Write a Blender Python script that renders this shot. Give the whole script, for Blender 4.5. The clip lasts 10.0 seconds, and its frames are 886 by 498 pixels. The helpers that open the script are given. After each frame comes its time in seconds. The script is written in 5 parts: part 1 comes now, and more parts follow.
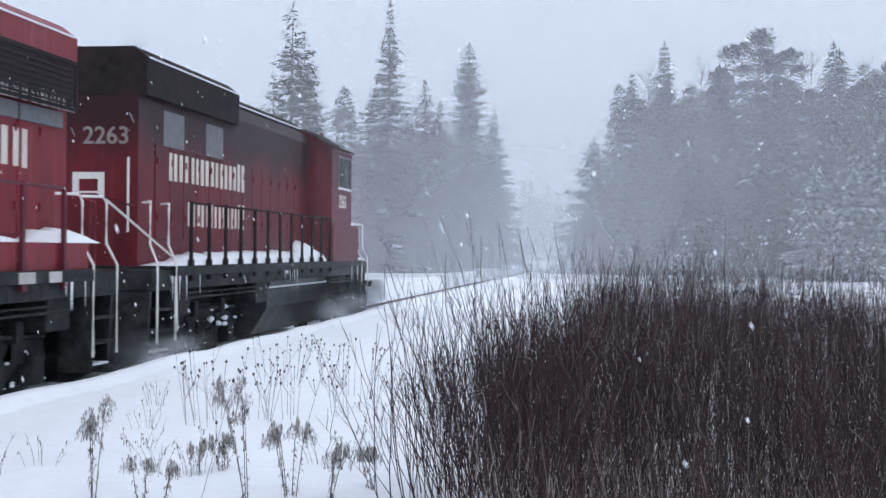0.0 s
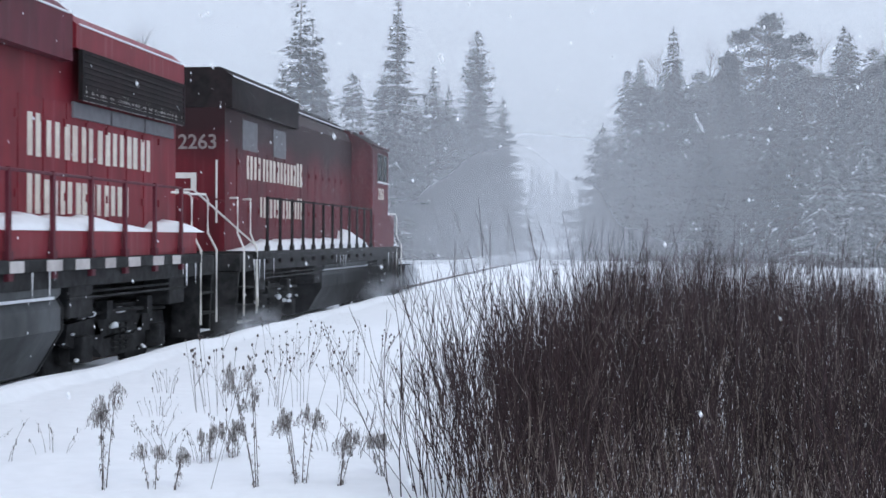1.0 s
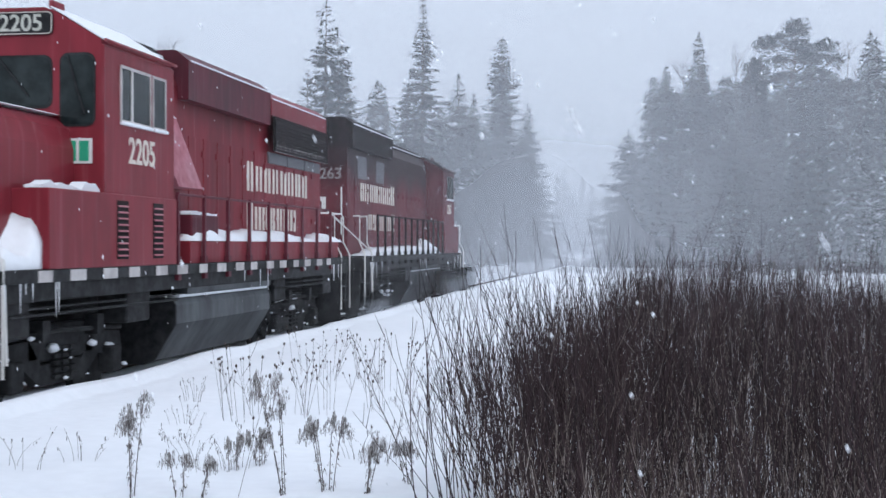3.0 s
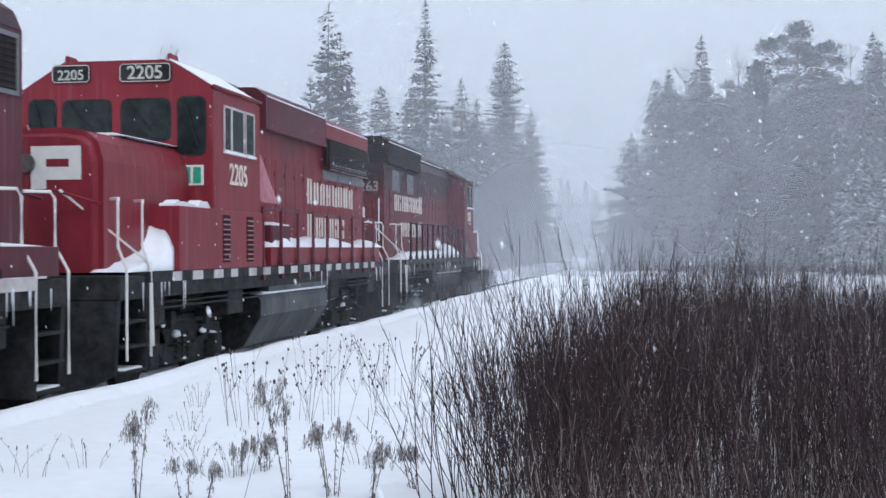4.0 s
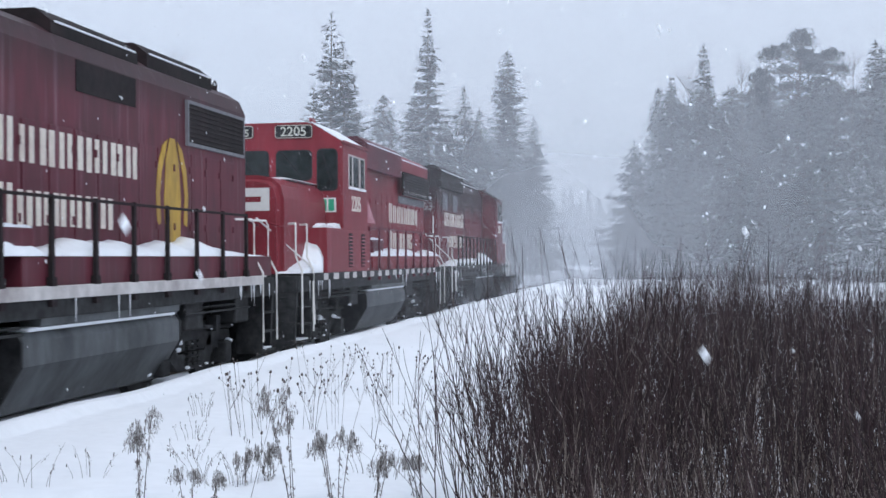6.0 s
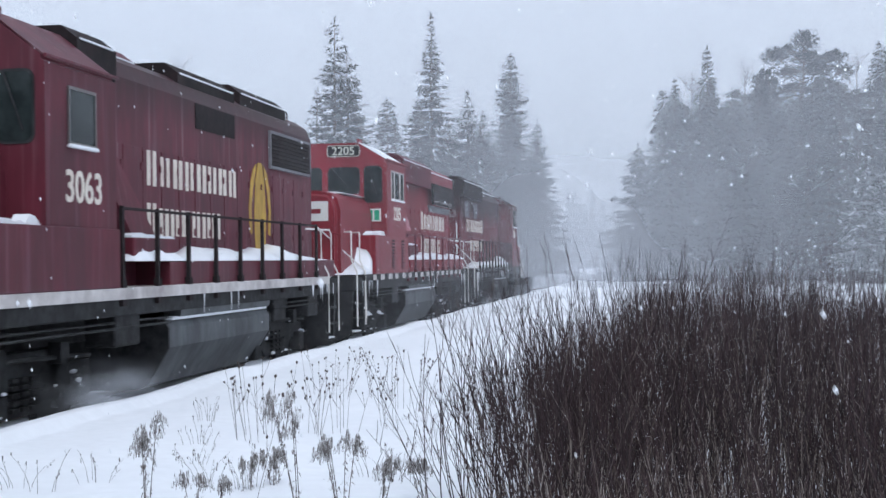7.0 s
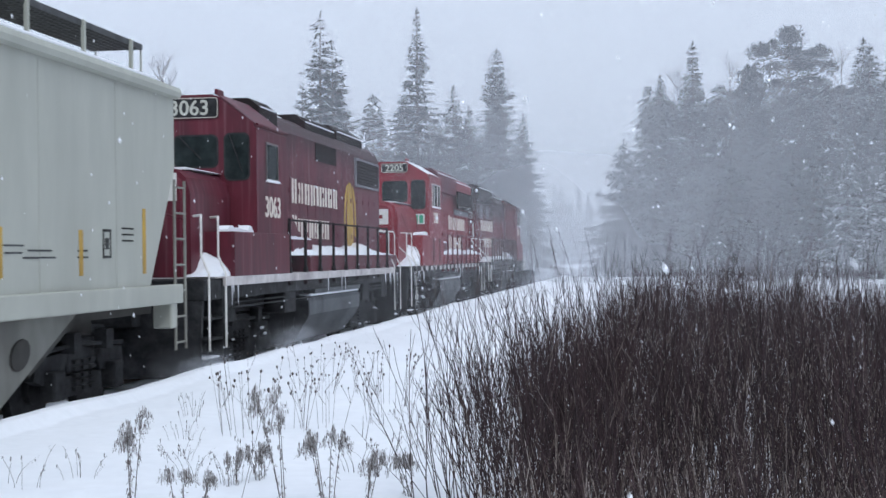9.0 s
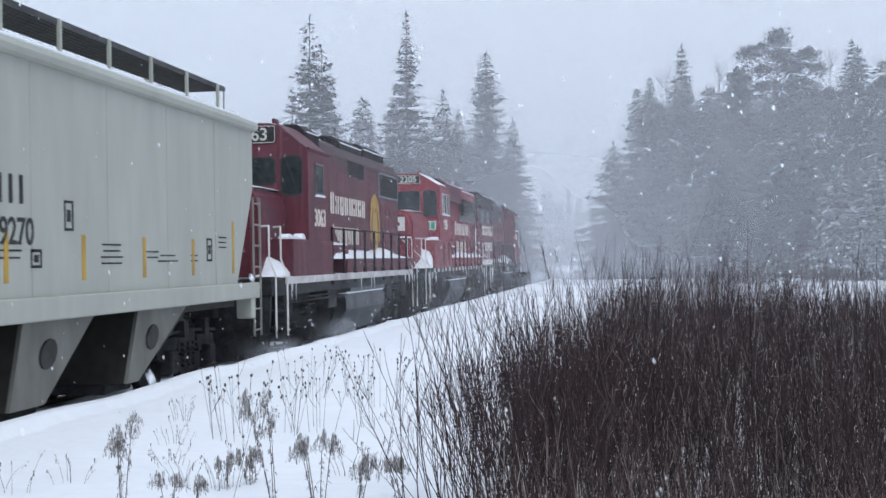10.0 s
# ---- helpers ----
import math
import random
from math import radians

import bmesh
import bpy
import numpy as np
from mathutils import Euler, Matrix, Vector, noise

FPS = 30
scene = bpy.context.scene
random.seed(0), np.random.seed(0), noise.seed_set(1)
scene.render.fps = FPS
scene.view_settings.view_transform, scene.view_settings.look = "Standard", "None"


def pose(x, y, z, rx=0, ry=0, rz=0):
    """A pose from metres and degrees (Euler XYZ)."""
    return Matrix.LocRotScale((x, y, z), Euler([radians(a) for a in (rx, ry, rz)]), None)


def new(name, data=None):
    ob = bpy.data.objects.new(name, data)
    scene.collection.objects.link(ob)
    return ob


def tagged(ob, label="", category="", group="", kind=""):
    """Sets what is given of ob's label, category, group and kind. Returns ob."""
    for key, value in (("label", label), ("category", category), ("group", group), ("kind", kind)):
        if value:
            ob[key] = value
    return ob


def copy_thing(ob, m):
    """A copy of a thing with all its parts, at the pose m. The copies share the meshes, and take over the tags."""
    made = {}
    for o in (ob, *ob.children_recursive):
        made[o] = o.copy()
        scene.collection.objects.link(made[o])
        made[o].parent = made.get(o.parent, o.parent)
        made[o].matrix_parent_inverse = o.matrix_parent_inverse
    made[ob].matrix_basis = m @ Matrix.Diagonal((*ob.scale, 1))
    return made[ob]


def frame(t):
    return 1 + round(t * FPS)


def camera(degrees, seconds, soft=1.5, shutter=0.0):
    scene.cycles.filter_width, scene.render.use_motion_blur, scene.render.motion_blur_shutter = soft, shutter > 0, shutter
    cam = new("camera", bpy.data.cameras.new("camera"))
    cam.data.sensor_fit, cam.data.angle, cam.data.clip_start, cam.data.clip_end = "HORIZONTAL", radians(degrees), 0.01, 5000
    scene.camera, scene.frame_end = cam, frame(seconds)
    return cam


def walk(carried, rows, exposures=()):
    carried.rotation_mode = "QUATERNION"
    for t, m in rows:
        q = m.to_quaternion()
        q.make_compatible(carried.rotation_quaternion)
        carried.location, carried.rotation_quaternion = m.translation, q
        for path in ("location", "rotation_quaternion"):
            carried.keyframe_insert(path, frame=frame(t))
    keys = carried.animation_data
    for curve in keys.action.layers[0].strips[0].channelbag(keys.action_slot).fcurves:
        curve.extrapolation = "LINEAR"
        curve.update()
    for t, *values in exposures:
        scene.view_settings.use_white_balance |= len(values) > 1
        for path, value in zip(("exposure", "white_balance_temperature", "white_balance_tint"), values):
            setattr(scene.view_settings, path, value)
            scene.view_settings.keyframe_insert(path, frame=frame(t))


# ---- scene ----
# ---- the camera and its path ----
cam = camera(36.0, 10.0, shutter=0.4)
EYE = (7.91, 0.0, 1.97)
# seconds, yaw, pitch, roll
TURNS = (
    (0.0, 7.25, 0.06, -0.49),
    (0.5, 7.52, -0.16, -0.32),
    (1.0, 7.63, -0.50, -0.30),
    (1.5, 8.09, -0.67, -0.07),
    (2.0, 8.48, -0.62, -0.10),
    (2.5, 8.62, -0.37, -0.19),
    (4.0, 8.86, 0.01, 0.30),
    (4.5, 8.77, 0.17, 0.15),
    (5.0, 8.72, 0.29, 0.16),
    (5.5, 8.82, 0.33, 0.26),
    (7.0, 9.18, 0.51, 0.78),
    (7.5, 9.12, 0.57, 0.83),
    (8.0, 8.96, 0.55, 0.79),
    (8.5, 8.77, 0.43, 0.69),
    (9.0, 8.58, 0.30, 0.76),
    (9.5, 8.36, 0.30, 0.94),
    (10.0, 8.17, 0.43, 0.98),
)
walk(cam, [(t, pose(*EYE, 90 + pitch, roll, yaw)) for t, yaw, pitch, roll in TURNS])

# ---- sky and light: a bright overcast snowfall ----
world = bpy.data.worlds.new("overcast")
scene.world = world
world.use_nodes = True
wn, wl = world.node_tree.nodes, world.node_tree.links
wn.clear()
w_out = wn.new("ShaderNodeOutputWorld")
sky = wn.new("ShaderNodeTexSky")
sky.sky_type, sky.sun_disc = "NISHITA", False
sky.sun_elevation, sky.sun_rotation = radians(38), radians(200)
sky.air_density, sky.dust_density = 1.5, 6.0
bg_clear = wn.new("ShaderNodeBackground")
bg_clear.inputs["Strength"].default_value = 0.05
wl.new(sky.outputs[0], bg_clear.inputs["Color"])
# the cloud deck: slightly darker and greyer towards the horizon
tc = wn.new("ShaderNodeTexCoord")
sep = wn.new("ShaderNodeSeparateXYZ")
ramp = wn.new("ShaderNodeValToRGB")
ramp.color_ramp.elements[0].position, ramp.color_ramp.elements[0].color = 0.0, (0.49, 0.565, 0.675, 1)
ramp.color_ramp.elements[1].position, ramp.color_ramp.elements[1].color = 0.22, (0.66, 0.75, 0.91, 1)
wl.new(tc.outputs["Generated"], sep.inputs[0])
wl.new(sep.outputs["Z"], ramp.inputs[0])
bg_cloud = wn.new("ShaderNodeBackground")
bg_cloud.inputs["Strength"].default_value = 1.15
wl.new(ramp.outputs[0], bg_cloud.inputs["Color"])
w_scale = wn.new("ShaderNodeMixShader")
w_scale.inputs[0].default_value = 0.96
wl.new(bg_clear.outputs[0], w_scale.inputs[1])
wl.new(bg_cloud.outputs[0], w_scale.inputs[2])
wl.new(w_scale.outputs[0], w_out.inputs[0])

sun_data = bpy.data.lights.new("sun", "SUN")
sun_data.energy, sun_data.angle, sun_data.color = 1.20, radians(30), (0.93, 0.97, 1.0)
sun = new("sun", sun_data)
sun.matrix_world = pose(0, 0, 40, 42, 0, 25)


# ---- materials ----
def mat(name, color, rough=0.6, metal=0.0, vary=0.12, scale=6.0, bump=0.1, dirt=None, dirt_scale=1.5, dirt_amount=0.45, streak=1.0, per_object=0.0, soot=None, runs=None, island=None):
    """A principled material with fine grain, larger patches of dirt and a little relief."""
    m = bpy.data.materials.new(name)
    m.use_nodes = True
    n, l = m.node_tree.nodes, m.node_tree.links
    b = n["Principled BSDF"]
    b.inputs["Roughness"].default_value, b.inputs["Metallic"].default_value = rough, metal
    b.inputs["Specular IOR Level"].default_value = 0.5 if rough < 0.42 else 0.22
    co = n.new("ShaderNodeTexCoord")
    mp = n.new("ShaderNodeMapping")
    mp.inputs["Scale"].default_value = (1, 1, 1.0 / streak)
    l.new(co.outputs["Object"], mp.inputs[0])
    fine = n.new("ShaderNodeTexNoise")
    fine.inputs["Scale"].default_value, fine.inputs["Detail"].default_value = scale, 6
    l.new(mp.outputs[0], fine.inputs["Vector"])
    hsv = n.new("ShaderNodeHueSaturation")
    hsv.inputs["Color"].default_value = (*color, 1)
    rng = n.new("ShaderNodeMapRange")
    rng.inputs[1].default_value, rng.inputs[2].default_value = 0.3, 0.7
    rng.inputs[3].default_value, rng.inputs[4].default_value = 1 - vary, 1 + vary
    l.new(fine.outputs[0], rng.inputs[0])
    last = rng.outputs[0]
    if per_object:
        oi = n.new("ShaderNodeObjectInfo")
        orng = n.new("ShaderNodeMapRange")
        orng.inputs[3].default_value, orng.inputs[4].default_value = 1 - per_object, 1 + per_object
        l.new(oi.outputs["Random"], orng.inputs[0])
        mul = n.new("ShaderNodeMath")
        mul.operation = "MULTIPLY"
        l.new(last, mul.inputs[0])
        l.new(orng.outputs[0], mul.inputs[1])
        last = mul.outputs[0]
    l.new(last, hsv.inputs["Value"])
    out = hsv.outputs[0]
    if island is not None:
        # every loose piece takes a tone of its own from a short range
        geo, tones = n.new("ShaderNodeNewGeometry"), n.new("ShaderNodeValToRGB")
        for k, (at, tone) in enumerate(island):
            e = tones.color_ramp.elements[k] if k < 2 else tones.color_ramp.elements.new(at)
            e.position, e.color = at, (*tone, 1)
        l.new(geo.outputs["Random Per Island"], tones.inputs[0])
        l.new(tones.outputs[0], hsv.inputs["Color"])
    if dirt is not None:
        big = n.new("ShaderNodeTexNoise")
        big.inputs["Scale"].default_value, big.inputs["Detail"].default_value = dirt_scale, 8
        big.inputs["Roughness"].default_value = 0.65
        l.new(mp.outputs[0], big.inputs["Vector"])
        r2 = n.new("ShaderNodeMapRange")
        r2.inputs[1].default_value, r2.inputs[2].default_value = 0.42, 0.72
        r2.inputs[4].default_value = dirt_amount
        l.new(big.outputs[0], r2.inputs[0])
        mix = n.new("ShaderNodeMix")
        mix.data_type = "RGBA"
        l.new(r2.outputs[0], mix.inputs["Factor"])
        l.new(out, mix.inputs["A"])
        mix.inputs["B"].default_value = (*dirt, 1)
        out = mix.outputs["Result"]
    if runs is not None:
        # thin pale runs down the sides, left by salt and meltwater
        m3, n3, r3, x3 = n.new("ShaderNodeMapping"), n.new("ShaderNodeTexNoise"), n.new("ShaderNodeMapRange"), n.new("ShaderNodeMix")
        m3.inputs["Scale"].default_value = (9, 9, 0.35)
        n3.inputs["Scale"].default_value, n3.inputs["Detail"].default_value = 1.0, 5
        r3.inputs[1].default_value, r3.inputs[2].default_value, r3.inputs[4].default_value = 0.56, 0.78, runs[1]
        x3.data_type = "RGBA"
        l.new(co.outputs["Object"], m3.inputs[0])
        l.new(m3.outputs[0], n3.inputs["Vector"])
        l.new(n3.outputs[0], r3.inputs[0])
        l.new(r3.outputs[0], x3.inputs["Factor"])
        l.new(out, x3.inputs["A"])
        x3.inputs["B"].default_value = (*runs[0], 1)
        out = x3.outputs["Result"]
    if soot is not None:
        # exhaust soot burnt onto the upper panels, in ragged patches
        s4, n4, r4, a4, c4, x4 = n.new("ShaderNodeSeparateXYZ"), n.new("ShaderNodeTexNoise"), n.new("ShaderNodeMapRange"), n.new("ShaderNodeMath"), n.new("ShaderNodeMapRange"), n.new("ShaderNodeMix")
        n4.inputs["Scale"].default_value, n4.inputs["Detail"].default_value = 0.8, 6
        l.new(co.outputs["Object"], s4.inputs[0])
        l.new(mp.outputs[0], n4.inputs["Vector"])
        r4.inputs[1].default_value, r4.inputs[2].default_value = soot[0], soot[1]
        l.new(s4.outputs["Z"], r4.inputs[0])
        a4.operation = "ADD"
        l.new(r4.outputs[0], a4.inputs[0])
        l.new(n4.outputs[0], a4.inputs[1])
        c4.inputs[1].default_value, c4.inputs[2].default_value, c4.inputs[4].default_value = 0.72, 1.25, soot[2]
        l.new(a4.outputs[0], c4.inputs[0])
        x4.data_type = "RGBA"
        l.new(c4.outputs[0], x4.inputs["Factor"])
        l.new(out, x4.inputs["A"])
        x4.inputs["B"].default_value = (0.022, 0.012, 0.014, 1)
        out = x4.outputs["Result"]
    l.new(out, b.inputs["Base Color"])
    if bump:
        bp = n.new("ShaderNodeBump")
        bp.inputs["Strength"].default_value, bp.inputs["Distance"].default_value = bump, 0.02
        l.new(fine.outputs[0], bp.inputs["Height"])
        l.new(bp.outputs[0], b.inputs["Normal"])
    return m


def veil_material(name, amount, top=(15.0, 0.72)):
    """Airborne snow: mostly clear, scattering a little of the sky's light, in drifting patches."""
    m = bpy.data.materials.new(name)
    m.use_nodes = True
    n, l = m.node_tree.nodes, m.node_tree.links
    n.clear()
    o = n.new("ShaderNodeOutputMaterial")
    clear = n.new("ShaderNodeBsdfTransparent")
    d, tr, half, mix = n.new("ShaderNodeBsdfDiffuse"), n.new("ShaderNodeBsdfTranslucent"), n.new("ShaderNodeMixShader"), n.new("ShaderNodeMixShader")
    for s in (d, tr):
        s.inputs["Color"].default_value = (0.89, 0.92, 0.975, 1)
    half.inputs[0].default_value = 0.5
    co, nz, rng = n.new("ShaderNodeTexCoord"), n.new("ShaderNodeTexNoise"), n.new("ShaderNodeMapRange")
    nz.inputs["Scale"].default_value, nz.inputs["Detail"].default_value = 0.05, 3
    rng.inputs[1].default_value, rng.inputs[2].default_value = 0.3, 0.7
    rng.inputs[3].default_value, rng.inputs[4].default_value = amount * 0.75, amount * 1.25
    l.new(co.outputs["Object"], nz.inputs["Vector"])
    l.new(nz.outputs[0], rng.inputs[0])
    sp, low, mul = n.new("ShaderNodeSeparateXYZ"), n.new("ShaderNodeMapRange"), n.new("ShaderNodeMath")
    low.inputs[1].default_value, low.inputs[2].default_value, low.inputs[3].default_value, low.inputs[4].default_value = 1.0, top[0], 1.45, top[1]
    mul.operation = "MULTIPLY"
    l.new(co.outputs["Object"], sp.inputs[0])
    l.new(sp.outputs["Z"], low.inputs[0])
    l.new(rng.outputs[0], mul.inputs[0])
    l.new(low.outputs[0], mul.inputs[1])
    l.new(mul.outputs[0], mix.inputs[0])
    l.new(d.outputs[0], half.inputs[1])
    l.new(tr.outputs[0], half.inputs[2])
    l.new(clear.outputs[0], mix.inputs[1])
    l.new(half.outputs[0], mix.inputs[2])
    l.new(mix.outputs[0], o.inputs[0])
    return m


SNOW = mat("snow", (0.83, 0.85, 0.89), 0.75, vary=0.03, scale=7, bump=0.6, dirt=(0.74, 0.77, 0.82), dirt_scale=0.8, dirt_amount=0.4)
PACKED = mat("packed_snow", (0.80, 0.82, 0.86), 0.7, vary=0.06, scale=14, bump=0.3)
RED = mat("bright_red_paint", (0.215, 0.024, 0.036), 0.45, vary=0.12, scale=5, bump=0.03, dirt=(0.13, 0.016, 0.022), dirt_amount=0.6, streak=3.0, runs=((0.40, 0.22, 0.24), 0.26))
RED_HOOD = mat("sooty_red_paint", (0.195, 0.017, 0.028), 0.5, vary=0.12, scale=5, bump=0.03, dirt=(0.10, 0.016, 0.022), dirt_amount=0.7, streak=3.0, soot=(3.5, 4.7, 0.75), runs=((0.40, 0.22, 0.24), 0.30))
FROST_RED = mat("frosted_red_paint", (0.38, 0.13, 0.16), 0.7, vary=0.15, scale=6, bump=0.05, dirt=(0.6, 0.45, 0.48), dirt_amount=0.4)
MAROON = mat("faded_maroon_paint", (0.108, 0.019, 0.031), 0.5, vary=0.18, scale=5, bump=0.04, dirt=(0.045, 0.018, 0.024), dirt_amount=0.7, streak=3.0, runs=((0.28, 0.18, 0.20), 0.30))
MAROON_HOOD = mat("sooty_maroon_paint", (0.112, 0.021, 0.034), 0.5, vary=0.18, scale=5, bump=0.04, dirt=(0.05, 0.020, 0.026), dirt_amount=0.7, streak=3.0, soot=(3.6, 4.7, 0.75), runs=((0.32, 0.23, 0.25), 0.50))
LEAD_RED = mat("dull_red_paint", (0.125, 0.017, 0.026), 0.5, vary=0.15, scale=5, bump=0.04, dirt=(0.06, 0.016, 0.022), dirt_amount=0.7, streak=3.0, soot=(3.6, 4.5, 0.6), runs=((0.3, 0.16, 0.18), 0.2))
LEAD_HOOD = mat("soot_stained_red_paint", (0.14, 0.017, 0.026), 0.5, vary=0.15, scale=5, bump=0.04, dirt=(0.06, 0.016, 0.022), dirt_amount=0.7, streak=3.0, soot=(2.9, 4.2, 0.92), runs=((0.3, 0.16, 0.18), 0.2))
FROST_STEEL = mat("frosted_shutter_steel", (0.17, 0.17, 0.185), 0.6, vary=0.15, scale=7, bump=0.05, dirt=(0.15, 0.14, 0.15), dirt_amount=0.5)
# sooted roof gear; also the flat black put in for shaded recesses
SOOT = mat("soot_and_recess_black", (0.012, 0.010, 0.011), 0.75, vary=0.4, scale=8, bump=0.08, dirt=(0.05, 0.027, 0.031), dirt_amount=0.45)
BLACK = mat("black_underframe_paint", (0.015, 0.0155, 0.017), 0.7, vary=0.4, scale=10, bump=0.2, dirt=(0.11, 0.113, 0.12), dirt_scale=4.5, dirt_amount=0.32)
TANK = mat("grey_frosted_steel", (0.055, 0.06, 0.064), 0.55, vary=0.25, scale=6, bump=0.08, dirt=(0.27, 0.285, 0.30), dirt_scale=0.9, dirt_amount=0.5, streak=2)
STEEL = mat("worn_steel", (0.20, 0.19, 0.185), 0.35, metal=0.8, vary=0.2, scale=14)
WHITE = mat("white_paint", (0.72, 0.71, 0.69), 0.5, vary=0.08, scale=12, bump=0.04, dirt=(0.42, 0.40, 0.38), dirt_amount=0.35)
CREAM = mat("cream_lettering_paint", (0.68, 0.63, 0.56), 0.55, vary=0.1, scale=9, bump=0.0, dirt=(0.36, 0.18, 0.17), dirt_amount=0.35)
SOOTY_WHITE = mat("soot_dimmed_white_paint", (0.24, 0.21, 0.21), 0.6, vary=0.2, scale=9, bump=0)
BOARD_TEXT = mat("dim_board_lettering", (0.46, 0.46, 0.41), 0.6, vary=0.15, scale=12, bump=0)
LIGHT_SILL = mat("dirty_white_sill_paint", (0.55, 0.52, 0.51), 0.55, vary=0.15, scale=5, bump=0.05, dirt=(0.15, 0.11, 0.11), dirt_amount=0.6)
GLASS = mat("dark_cab_glass", (0.012, 0.018, 0.019), 0.16, vary=0.4, scale=5, bump=0.02, dirt=(0.07, 0.08, 0.08), dirt_scale=2.5, dirt_amount=0.25)
GLASS.node_tree.nodes["Principled BSDF"].inputs["Specular IOR Level"].default_value = 0.28
GREEN = mat("green_sign_paint", (0.03, 0.33, 0.19), 0.5, vary=0.1, bump=0)
YELLOW = mat("yellow_paint", (0.46, 0.29, 0.05), 0.5, vary=0.18, scale=7, bump=0.03, dirt=(0.16, 0.09, 0.05), dirt_amount=0.6, streak=3)
HOPPER = mat("pale_grey_hopper_paint", (0.40, 0.41, 0.362), 0.55, vary=0.06, scale=3, bump=0.03, dirt=(0.29, 0.295, 0.255), dirt_scale=0.7, dirt_amount=0.5, streak=4)
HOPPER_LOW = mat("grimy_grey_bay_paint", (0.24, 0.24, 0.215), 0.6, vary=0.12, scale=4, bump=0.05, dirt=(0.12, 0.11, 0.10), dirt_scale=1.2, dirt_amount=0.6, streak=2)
# near-black stand-in for the shade between and behind the bays
HOPPER_DARK = mat("shade_dark_hopper_tone", (0.05, 0.048, 0.043), 0.6, vary=0.2, scale=5, bump=0.05)
STENCIL = mat("black_stencil_paint", (0.03, 0.03, 0.03), 0.6, vary=0.2, bump=0)
GRATING = mat("galvanised_grating", (0.07, 0.072, 0.075), 0.6, metal=0.3, vary=0.3)
WILLOW = mat("dark_red_brown_bark", (0.04, 0.03, 0.03), 0.75, vary=0.35, scale=20, bump=0.1, per_object=0.3, island=((0.0, (0.016, 0.012, 0.013)), (0.5, (0.038, 0.022, 0.025)), (0.85, (0.058, 0.040, 0.038)), (1.0, (0.13, 0.105, 0.095))))
WILLOW_TWIG = mat("frosted_twig_bark", (0.06, 0.05, 0.05), 0.8, vary=0.4, scale=14, bump=0.1, per_object=0.3, island=((0.0, (0.020, 0.014, 0.016)), (0.6, (0.05, 0.032, 0.034)), (0.85, (0.10, 0.08, 0.075)), (1.0, (0.24, 0.21, 0.20))))
REED = mat("bleached_dry_grass", (0.3, 0.26, 0.22), 0.85, vary=0.3, scale=12, bump=0.05, island=((0.0, (0.09, 0.068, 0.058)), (0.6, (0.23, 0.188, 0.165)), (1.0, (0.52, 0.47, 0.44))))
DRYWEED = mat("dry_brown_stem", (0.095, 0.078, 0.075), 0.8, vary=0.3, scale=30, bump=0.05, per_object=0.2)
SEED = mat("dry_seed_head", (0.22, 0.2, 0.19), 0.9, vary=0.35, scale=40, bump=0.1, island=((0.0, (0.12, 0.105, 0.10)), (0.5, (0.30, 0.275, 0.27)), (1.0, (0.70, 0.71, 0.73))))
BARK = mat("grey_conifer_bark", (0.11, 0.09, 0.075), 0.85, vary=0.3, scale=8, bump=0.3)
NEEDLE = mat("snow_dusted_needles", (0.035, 0.046, 0.042), 0.75, vary=0.4, scale=2.0, bump=0.2, per_object=0.25, island=((0.0, (0.020, 0.028, 0.026)), (0.75, (0.046, 0.058, 0.053)), (1.0, (0.085, 0.10, 0.105))))
FROSTED = mat("heavily_snowed_needles", (0.10, 0.12, 0.11), 0.7, vary=0.4, scale=2.0, bump=0.2, dirt=(0.62, 0.65, 0.68), dirt_scale=1.3, dirt_amount=0.6)
TWIG = mat("bare_grey_twigs", (0.16, 0.145, 0.135), 0.8, vary=0.3, scale=3)
RAIL = mat("rusty_rail_steel", (0.12, 0.085, 0.07), 0.5, metal=0.6, vary=0.3)


# ---- mesh helpers ----
def link_mesh(name, bm, material, smooth=False):
    me = bpy.data.meshes.new(name)
    bm.normal_update()
    bm.to_mesh(me)
    bm.free()
    me.materials.append(material)
    if smooth:
        me.shade_smooth()
    return new(name, me)


def part(name, bm, material, parent, label="", smooth=False):
    ob = link_mesh(name, bm, material, smooth)
    ob.parent = parent
    if label:
        ob["label"] = label
    return ob


def share(name, data, parent, m):
    """One more piece on a mesh that is already there."""
    ob = new(name, data)
    ob.parent = parent
    ob.matrix_basis = m
    return ob


def thing(name, label, category, group="", kind=""):
    return tagged(new(name), label, category, group, kind)


def box(bm, x0, x1, y0, y1, z0, z1, bevel=0.0):
    vs = bmesh.ops.create_cube(bm, size=1.0)["verts"]
    bmesh.ops.scale(bm, vec=(x1 - x0, y1 - y0, z1 - z0), verts=vs)
    bmesh.ops.translate(bm, vec=((x0 + x1) / 2, (y0 + y1) / 2, (z0 + z1) / 2), verts=vs)
    if bevel:
        es = list({e for v in vs for e in v.link_edges})
        bmesh.ops.bevel(bm, geom=es, offset=bevel, segments=2, affect="EDGES", profile=0.5)
    return bm


